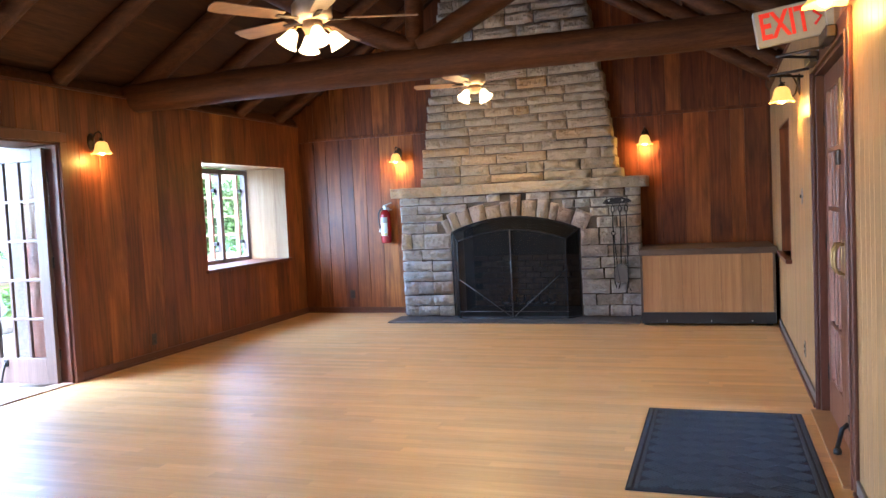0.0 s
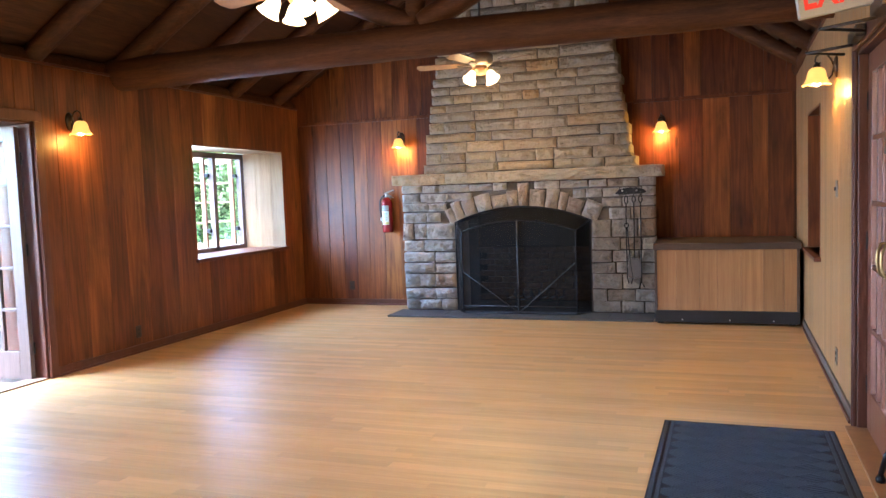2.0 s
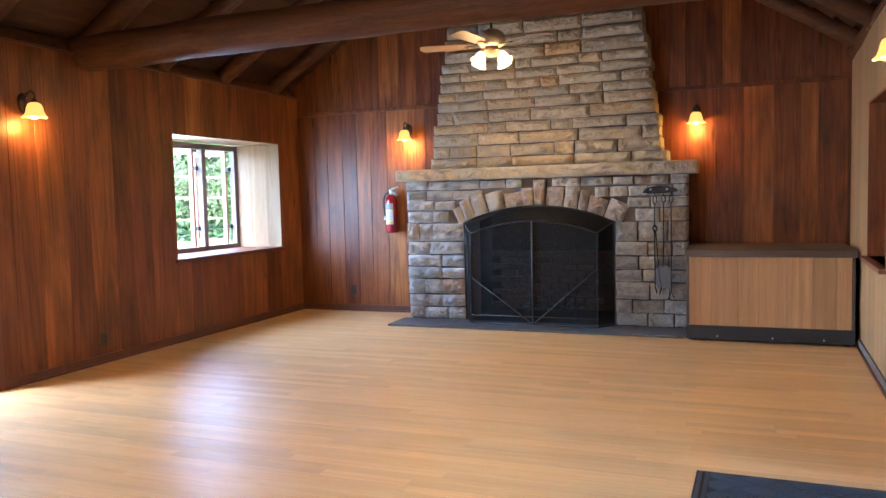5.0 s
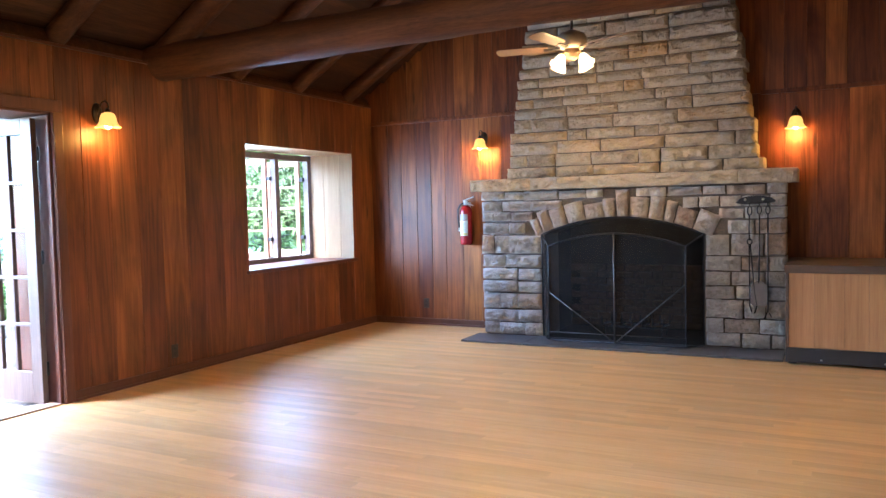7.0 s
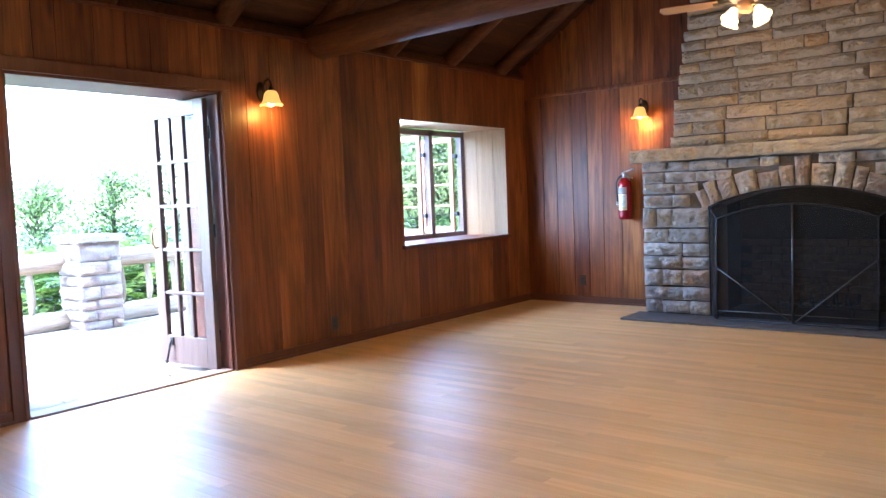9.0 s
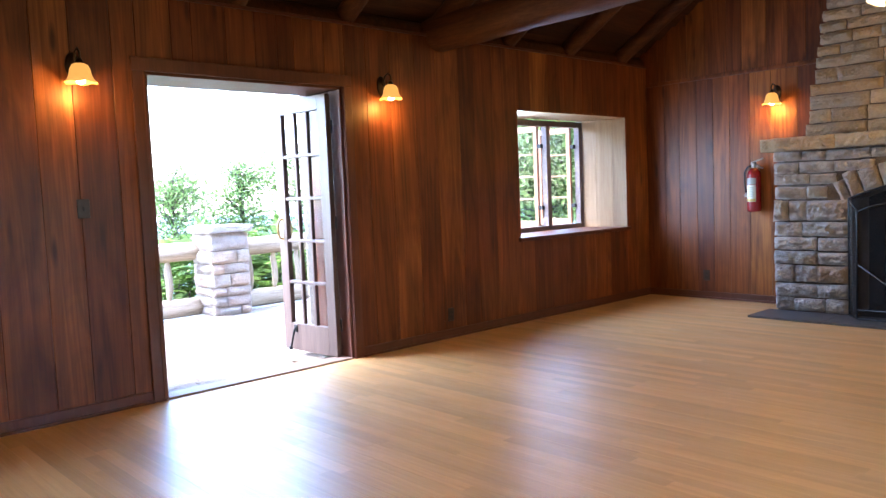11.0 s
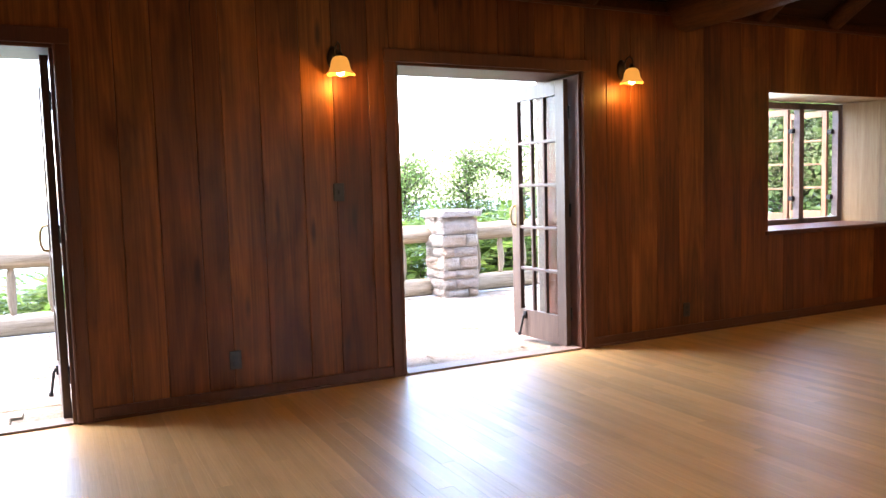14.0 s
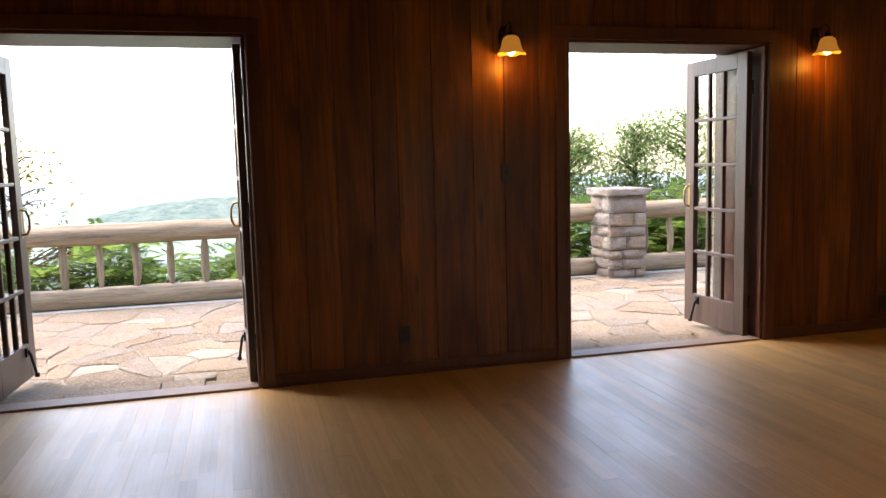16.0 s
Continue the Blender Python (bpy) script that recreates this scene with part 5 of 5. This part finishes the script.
for y in posts[1:]:
    sash = part("sash", bmesh.new(), SASHW, window)
    w, z0, z1 = 0.46, WIN[2] + 0.03, WIN[3] - 0.06
    m = pose(PX0 - 0.03, y - 0.06, 0, 0, 0, 183)
    for x0, x1, p, q in ((0, 0.05, z0, z1), (w - 0.05, w, z0, z1), (0.05, w - 0.05, z0, z0 + 0.075), (0.05, w - 0.05, z1 - 0.06, z1)):
        bm = bmesh.new()
        bbx(bm, x0, x1, -0.018, 0.018, p, q, 0.003, m=m)
        part("sash_bar", bm, SASHW, sash)
    for j in range(1, 4):
        z = z0 + 0.075 + (z1 - z0 - 0.135) * j / 4
        bm = bmesh.new()
        bbx(bm, 0.05, w - 0.05, -0.01, 0.01, z - 0.009, z + 0.009, 0.002, m=m)
        part("muntin", bm, SASHW, sash)
    for j in range(4):
        zz = [z0 + 0.075 + (z1 - z0 - 0.135) * k / 4 for k in (j, j + 1)]
        bm = bmesh.new()
        bx(bm, 0.05, w - 0.05, -0.0015, 0.0015, *zz, m=m)
        p = part("pane", bm, GLASS, sash)
        p.visible_shadow = False
    for z in (z0 + 0.22, z1 - 0.22):
        bm = bmesh.new()
        bbx(bm, PX0 - 0.03, PX0 + 0.02, y - 0.075, y - 0.033, z - 0.022, z + 0.022, 0.003)
        part("hinge", bm, IRON, sash, "black iron hinge")

ewin = tagged(new("window_2"), "closed wooden recess with dark sill in the panelling", "window", kind="structure")
bar("back_panel", EAST, EWIN[0], EWIN[1], -0.15, -0.12, EWIN[2], EWIN[3], PANEL, ewin)
for u0, u1, z0, z1 in ((EWIN[0] - 0.001, EWIN[0] + 0.018, EWIN[2], EWIN[3]), (EWIN[1] - 0.018, EWIN[1] + 0.001, EWIN[2], EWIN[3]), (EWIN[0] + 0.018, EWIN[1] - 0.018, EWIN[3] - 0.018, EWIN[3] + 0.001)):
    bar("reveal_board", EAST, u0, u1, -0.119, 0.004, z0, z1, PANEL, ewin)
bar("window_sill", EAST, EWIN[0] - 0.05, EWIN[1] + 0.03, -0.119, 0.05, EWIN[2] - 0.035, EWIN[2], TRIM, ewin, label="dark sill board")

# ---- terrace ----
rng = random.Random(21)
terrace = tagged(part("terrace", (lambda b: (bx(b, -3.86, -0.601, -5.2, 11.5, -0.5, -0.056), b)[1])(bmesh.new()), OUTMORTAR), "flagstone terrace behind a log railing", "terrace", kind="structure")
bm = bmesh.new()
bbx(bm, -3.86, -3.50, -5.2, 11.5, -0.0555, -0.04, 0.007)
part("edge_kerb", bm, KERB, terrace, "pale concrete edge")


def clip_poly(poly, a, b):
    """The part of a polygon nearer to a than to b."""
    mid, d = (a + b) / 2, b - a
    out = []
    for p, q in zip(poly, poly[1:] + poly[:1]):
        sp, sq = (p - mid).dot(d), (q - mid).dot(d)
        if sp <= 0:
            out.append(p)
        if sp * sq < 0:
            out.append(p.lerp(q, sp / (sp - sq)))
    return out


sites = []
for i in range(12):
    for j in range(25):
        sites.append(Vector((-3.45 + 0.24 * (i + rng.uniform(-0.35, 1.35)), -2.9 + 0.43 * (j + rng.uniform(-0.6, 1.6)))))
for c in sites:
    x0, x1, y0, y1 = -3.49, -0.61, -5.1, 11.0
    if not (x0 < c.x < x1 and y0 < c.y < y1):
        continue
    poly = [Vector(p) for p in ((x0, y0), (x1, y0), (x1, y1), (x0, y1))]
    for o in sites:
        if o is not c and (o - c).length < 1.6:
            poly = clip_poly(poly, c, o)
            if len(poly) < 3:
                break
    if len(poly) < 3:
        continue
    mid = sum(poly, Vector((0, 0))) / len(poly)
    ring = []
    for p, q in zip(poly, poly[1:] + poly[:1]):
        n = max(1, int((q - p).length / 0.09))
        ring += [p.lerp(q, k / n) for k in range(n)]
    g = 0.007
    pts = []
    for p in ring:
        d = (mid - p)
        w = p + d.normalized() * min(g, d.length * 0.5)
        w += Vector((noise.noise((p.x * 6, p.y * 6, 1)), noise.noise((p.x * 6, p.y * 6, 9)))) * 0.03
        pts.append(w)
    h = -0.047 + rng.uniform(-0.007, 0.007)
    bm = bmesh.new()
    lo = [bm.verts.new((p.x, p.y, -0.08)) for p in pts]
    hi = [bm.verts.new((p.x, p.y, h - 0.007)) for p in pts]
    top = [bm.verts.new((*(p + (mid - p) * 0.05), h + 0.003 * noise.noise((p.x * 5, p.y * 5, 3)))) for p in pts]
    n = len(pts)
    for i in range(n):
        j = (i + 1) % n
        bm.faces.new((lo[i], lo[j], hi[j], hi[i]))
        bm.faces.new((hi[i], hi[j], top[j], top[i]))
    bm.faces.new(top)
    bmesh.ops.recalc_face_normals(bm, faces=bm.faces)
    part("flagstone", bm, FLAG, terrace)

# stone pier of the railing
PX, PY = -3.48, 5.86
pier = thing("stone_pier", pose(PX, PY, -0.05), "square pier of rough pale stone with a flat cap", "pier")
bm = bmesh.new()
bx(bm, -0.205, 0.205, -0.205, 0.205, 0, 0.95)
part("mortar_core", bm, OUTMORTAR, pier)
for z0, z1 in courses(0.0, 0.95, rng, 0.08, 0.17):
    for k in range(4):
        xs = [-0.240, rng.uniform(-0.12, 0.12), 0.240] if rng.random() < 0.7 else [-0.240, 0.240]
        for p, q in zip(xs, xs[1:]):
            part("stone", stone(p + 0.006, q - 0.006, z0 + 0.005, z1 - 0.005, -0.222 + rng.uniform(-0.012, 0.010), 0.05, rng, rot=Matrix.Rotation(radians(90 * k), 4, "Z"), bulge=0.026, nx=8, nz=6), OUTSTONE, pier)
bm = bmesh.new()
bbx(bm, -0.275, 0.275, -0.275, 0.275, 0.952, 1.035, 0.014, 2)
bmesh.ops.subdivide_edges(bm, edges=[e for e in bm.edges if e.calc_length() > 0.3], cuts=7, use_grid_fill=True)
for v in bm.verts:
    v.co += 0.017 * noise.noise_vector(v.co * 13)
part("cap", bm, OUTSTONE, pier, "pale rough cap stone")

# log railing
RX = -3.66
for y0, y1 in ((-5.0, PY - 0.2), (PY + 0.2, 11.2)):
    railing = thing("log_railing", pose(0, 0, 0), "weathered log railing with peeled-pole balusters", "railing", "railings")
    for z, r in ((0.70, 0.108), (0.055, 0.108)):
        bm = bmesh.new()
        log(bm, (RX, y0, z), (RX, y1, z), r, r * 0.97, seed=y0 + z, steps=90, rough=0.06)
        part("rail", bm, RAILW, railing)
    k = 0
    y = 0.187 - 0.34 * 15
    while y < y1:
        if y > y0 + 0.1 and y < y1 - 0.05:
            bm = bmesh.new()
            r = 0.038 * rng.uniform(0.9, 1.12)
            j = rng.uniform(-0.01, 0.01)
            tube(bm, [(RX, y, 0.13), (RX, y, 0.19), (RX + j, y + j, 0.27), (RX, y + j, 0.42), (RX - j, y, 0.52), (RX, y, 0.58), (RX, y, 0.64)], r, 10, taper=[r * 0.62, r * 0.72, r, r * 1.05, r, r * 0.75, r * 0.6])
            part("baluster", bm, BALW, railing)
        y += 0.34

# stone quoins beside the doorways and the window
quoins = tagged(new("wall_quoins"), "rough stone corner blocks of the outer wall", "wall", kind="structure")
for y, s in ((DOORS[1][1] + 0.10, 1), (DOORS[0][1] + 0.10, 1), (DOORS[1][0] - 0.10, -1)):
    for z0, z1 in courses(-0.06, 2.5, rng, 0.10, 0.17):
        d = rng.uniform(0.2, 0.38)
        m = Matrix.Translation((-0.70, y, 0)) @ Matrix.Rotation(radians(-90), 4, "Z")
        xs = (-d, -0.004) if s > 0 else (0.004, d)
        part("stone", stone(xs[0], xs[1], z0 + 0.006, z1 - 0.006, -0.055, 0.30, rng, rot=m, bulge=0.015), OUTSTONE, quoins)

# ---- ground, far hills ----
bm = bmesh.new()
xs = [-3.9, -5, -7, -10, -15, -22, -35, -60, -100, -180, -320, -600, -1100, -2000, -3800]
ys = [-3800, -1500, -600, -200, -80, -30, -12, -4, 2, 8, 16, 30, 80, 200, 600, 1500, 3800]


def ground_z(x, y):
    d = max(0.0, -3.9 - x)
    return -0.5 - 130 * (1 - math.exp(-((d / 300.0) ** 1.5))) - 0.08 * min(d, 30) + 0.15 * noise.noise((x * 0.3, y * 0.3, 2)) * min(1, d)


grid = [[bm.verts.new((x, y, ground_z(x, y))) for y in ys] for x in xs]
for a, b in zip(grid, grid[1:]):
    for j in range(len(ys) - 1):
        bm.faces.new((a[j], a[j + 1], b[j + 1], b[j]))
back = [bm.verts.new((3800, y, -0.6)) for y in ys]
for j in range(len(ys) - 1):
    bm.faces.new((back[j], back[j + 1], grid[0][j + 1], grid[0][j]))
bmesh.ops.recalc_face_normals(bm, faces=bm.faces)
tagged(part("ground", bm, GRASS), "wooded green hillside falling away to a valley", "ground", kind="structure")


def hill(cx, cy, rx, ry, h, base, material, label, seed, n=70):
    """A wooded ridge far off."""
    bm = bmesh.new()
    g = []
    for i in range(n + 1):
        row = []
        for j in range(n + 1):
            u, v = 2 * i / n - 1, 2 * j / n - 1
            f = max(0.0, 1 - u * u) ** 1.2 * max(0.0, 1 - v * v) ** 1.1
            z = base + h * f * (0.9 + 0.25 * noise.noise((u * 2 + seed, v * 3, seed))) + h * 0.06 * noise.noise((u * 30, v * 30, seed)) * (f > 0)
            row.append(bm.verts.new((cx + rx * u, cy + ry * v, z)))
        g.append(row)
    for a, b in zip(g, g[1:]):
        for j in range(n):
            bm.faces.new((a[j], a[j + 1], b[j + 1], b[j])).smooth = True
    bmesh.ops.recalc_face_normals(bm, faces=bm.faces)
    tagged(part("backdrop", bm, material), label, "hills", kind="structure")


# haze painted into all three; the valley and ridge sheets are added for it
hill(-2300, 50, 500, 590, 80, -150, HILL1, "wooded hill across the valley with haze painted in blue-green", 3.0)
hill(-1900, -300, 1400, 6000, 6, -128, HILL3, "added valley sheet painted pale green as haze", 5.0, 40)
hill(-3300, -300, 300, 6000, 175, -210, HILL2, "added far ridge painted pale blue to stand in for horizon haze", 7.0, 40)


# ---- trees and shrubs ----
def leaves(bm, centre, spread, count, size, rng, droop=0.3):
    for _ in range(count):
        while True:
            q = Vector((rng.uniform(-1, 1), rng.uniform(-1, 1), rng.uniform(-1, 1)))
            if q.length < 1:
                break
        p = centre + Vector((q.x * spread[0], q.y * spread[1], q.z * spread[2]))
        s = size * rng.uniform(0.6, 1.3)
        m = Euler((rng.uniform(-0.9, 0.9), rng.uniform(-0.9, 0.9) + droop, rng.uniform(0, 6.3))).to_matrix()
        pts = [(-0.1, 0, 0), (0.35, 0.24, 0.04), (1, 0, -0.05), (0.35, -0.24, 0.04)]
        bm.faces.new([bm.verts.new(p + s * (m @ Vector(t))) for t in pts])


def tree(x, y, zg, h, spread, rng, label, leaf_mat, count=46, dense=17, size=0.10):
    top = thing("tree", pose(x, y, zg), label, "tree", "trees beyond the railing")
    bm = bmesh.new()
    lean = rng.uniform(-0.2, 0.2)
    trunk = [(0, 0, -0.2), (lean * 0.2, 0, h * 0.3), (lean * 0.5, 0.05, h * 0.6), (lean, 0.0, h * 0.97)]
    r = 0.018 * h + 0.02
    tube(bm, trunk, r, 8, taper=[r, r * 0.75, r * 0.45, 0.008])
    ends = []
    for k in range(count):
        t = rng.uniform(0.25, 1.0) ** 0.8
        a = rng.uniform(0, 6.283)
        reach = spread * (1.05 - 0.75 * t) * rng.uniform(0.4, 1.1) + 0.1
        b0 = Vector((lean * t, 0, h * t * 0.95))
        b1 = b0 + Vector((math.cos(a) * reach, math.sin(a) * reach, reach * rng.uniform(0.15, 0.7)))
        tube(bm, [b0, b0.lerp(b1, 0.5) + Vector((0, 0, 0.05)), b1], 0.01, 4, taper=[0.018, 0.012, 0.004])
        ends.append((b0.lerp(b1, 0.6), reach * 0.35))
        ends.append((b1, reach * 0.3))
    part("trunk", bm, BARK, top)
    bm = bmesh.new()
    for c, s in ends:
        leaves(bm, c, (0.22 + s * 1.1, 0.22 + s * 1.1, 0.20 + s * 0.9), dense, size, rng)
    part("crown", bm, leaf_mat, top)


rng = random.Random(31)
for x, y, h, sp, mt, lb in (
    (-9.5, 8.0, 3.2, 1.6, LEAF, "leafy green broadleaf tree beyond the railing"),
    (-9.5, 9.42, 3.45, 1.1, LEAF, "slender green young tree beyond the railing"),
    (-9.3, 10.7, 3.6, 1.9, LEAF, "leafy green tree with a few reddish leaves"),
    (-8.6, 12.4, 5.4, 2.2, LEAF, "leafy green broadleaf tree beyond the railing"),
    (-6.3, 10.7, 4.4, 1.5, LEAF, "tall leafy green tree close behind the railing"),
    (-10.5, 6.5, 2.7, 1.3, LEAF, "leafy green broadleaf tree beyond the railing"),
    (-3.0, 13.4, 4.0, 1.3, LEAF, "leafy green tree outside the window"),
    (-6.0, 15.0, 4.2, 1.6, LEAF, "leafy green tree outside the window"),
    (-4.6, 13.0, 3.9, 1.2, LEAF, "leafy green tree outside the window"),
    (-4.0, 15.4, 4.6, 1.6, LEAF, "leafy green tree outside the window"),
    (-5.6, -1.1, 2.45, 0.9, LEAFR, "small fruiting tree with reddish leaves by the railing"),
):
    zg = ground_z(x, y)
    near = "window" in lb
    tree(x, y, zg - 0.1, h, sp, rng, lb, mt, count=34 if mt is LEAFR else 260 if near else 110, dense=10 if mt is LEAFR else 26 if near else 36, size=0.12 if near else 0.075)


def shrub(x, y, w, h, mt, rng, label, fern=True):
    top = thing("shrub", pose(x, y, ground_z(x, y)), label, "shrub", "shrubs below the railing")
    bm = bmesh.new()
    stems = bmesh.new()
    for k in range(62):
        a, q = rng.uniform(0, 6.283), rng.uniform(0.1, 1.0)
        b1 = Vector((math.cos(a) * w * q, math.sin(a) * w * q, h * rng.uniform(0.35, 1.0) * (1.1 - 0.35 * q)))
        b0 = Vector((b1.x * 0.2, b1.y * 0.2, 0))
        if k % 3 == 0:
            tube(stems, [b0, b0.lerp(b1, 0.5) + Vector((0, 0, 0.1)), b1], 0.01, 4, taper=[0.014, 0.009, 0.003])
        # pinnate fronds
        for f in range(3):
            d = Vector((rng.uniform(-1, 1), rng.uniform(-1, 1), rng.uniform(-0.3, 0.5))).normalized()
            side = d.cross(Vector((0, 0, 1))).normalized()
            L = rng.uniform(0.28, 0.46)
            for i in range(7):
                t = (i + 1) / 7
                p = b1 + d * L * t + Vector((0, 0, -0.12 * t * t))
                s = 0.13 * (1 - 0.5 * abs(t - 0.45))
                for sg in (-1, 1):
                    e = (side * sg + d * 0.45 + Vector((0, 0, -0.15))).normalized()
                    w2 = d * 0.022
                    bm.faces.new([bm.verts.new(v) for v in (p, p + e * s * 0.4 + w2, p + e * s, p + e * s * 0.4 - w2)])
    part("stems", stems, BARK, top, kind="stuff")
    part("foliage", bm, mt, top)


for i in range(34):
    y = -4.0 + i * 0.44 + rng.uniform(-0.2, 0.2)
    x = rng.choice((-4.7, -5.3, -6.0))
    warm = y < 0.3 and i % 2 == 0
    shrub(x, y, rng.uniform(0.55, 0.85), rng.uniform(1.0, 1.25) - (0.25 if 0.6 < y < 2.2 else 0) + (0.25 if y > 5 else 0), LEAFR if warm else FERN, rng, "feathery shrub with russet leaves below the railing" if warm else "feathery bright green shrub below the railing")

# ---- boards and floor strips ----
rng = random.Random(3)
boards(wall_w, WEST, -1.2, Y1, 0.0, TOP - 0.02, [(a - CAS * 0.5, b + CAS * 0.5, -1, 2.09 + CAS * 0.5) for a, b in [ADDED_DOOR] + DOORS] + [WIN], PANEL, rng)
boards(wall_n, NORTH, 0.0, 1.9, 0.0, 2.36, [], PANEL, rng)
boards(wall_n, NORTH, 4.3, 5.98, 0.0, 2.36, [], PANEL, rng)
boards(wall_n, NORTH, -0.3, 2.35, 2.361, 5, [], PANEL, rng, tops=lambda u: min(roof_z(u) + 0.06, 4.62))
boards(wall_n, NORTH, 3.85, 6.2, 2.361, 5, [], PANEL, rng, tops=lambda u: min(roof_z(u) + 0.06, 4.62))
boards(wall_e, EAST, 2.0, 9.42, 0.0, TOP - 0.02, [(EDOOR[0] - CAS * 0.5, EDOOR[1] + CAS * 0.5, -1, 2.09 + CAS * 0.5), EWIN], PALE, rng, 0.09, 0.16)

SW = 0.074
rest = []
row = 0
y = Y0
while y < Y1:
    x = 0.0 - rng.uniform(0, 0.9)
    y1 = min(y + SW, Y1)
    while x < X1 + 0.08:
        x1 = x + rng.choice((0.5, 0.7, 0.9, 1.2, 1.5, 1.9)) * rng.uniform(0.85, 1.15)
        a, b = max(x, -0.02), min(x1, X1 + 0.08)
        if b - a > 0.02:
            r = (a + 0.0002, b - 0.0002, y + 0.0002, y1 - 0.0002)
            if 2.4 < y < 4.85 and 0.2 < (a + b) / 2 < 5.0:
                bm = bmesh.new()
                bx(bm, *r, -0.013, 0.0 + rng.uniform(-0.0003, 0.0003))
                part("floor_strip", bm, OAK, floor)
            else:
                rest.append(r)
        x = x1
    y = y1
bm = bmesh.new()
for r in rest:
    bx(bm, *r, -0.013, rng.uniform(-0.0003, 0.0003))
tagged(part("floor_strips", bm, OAKREST, floor), kind="stuff")
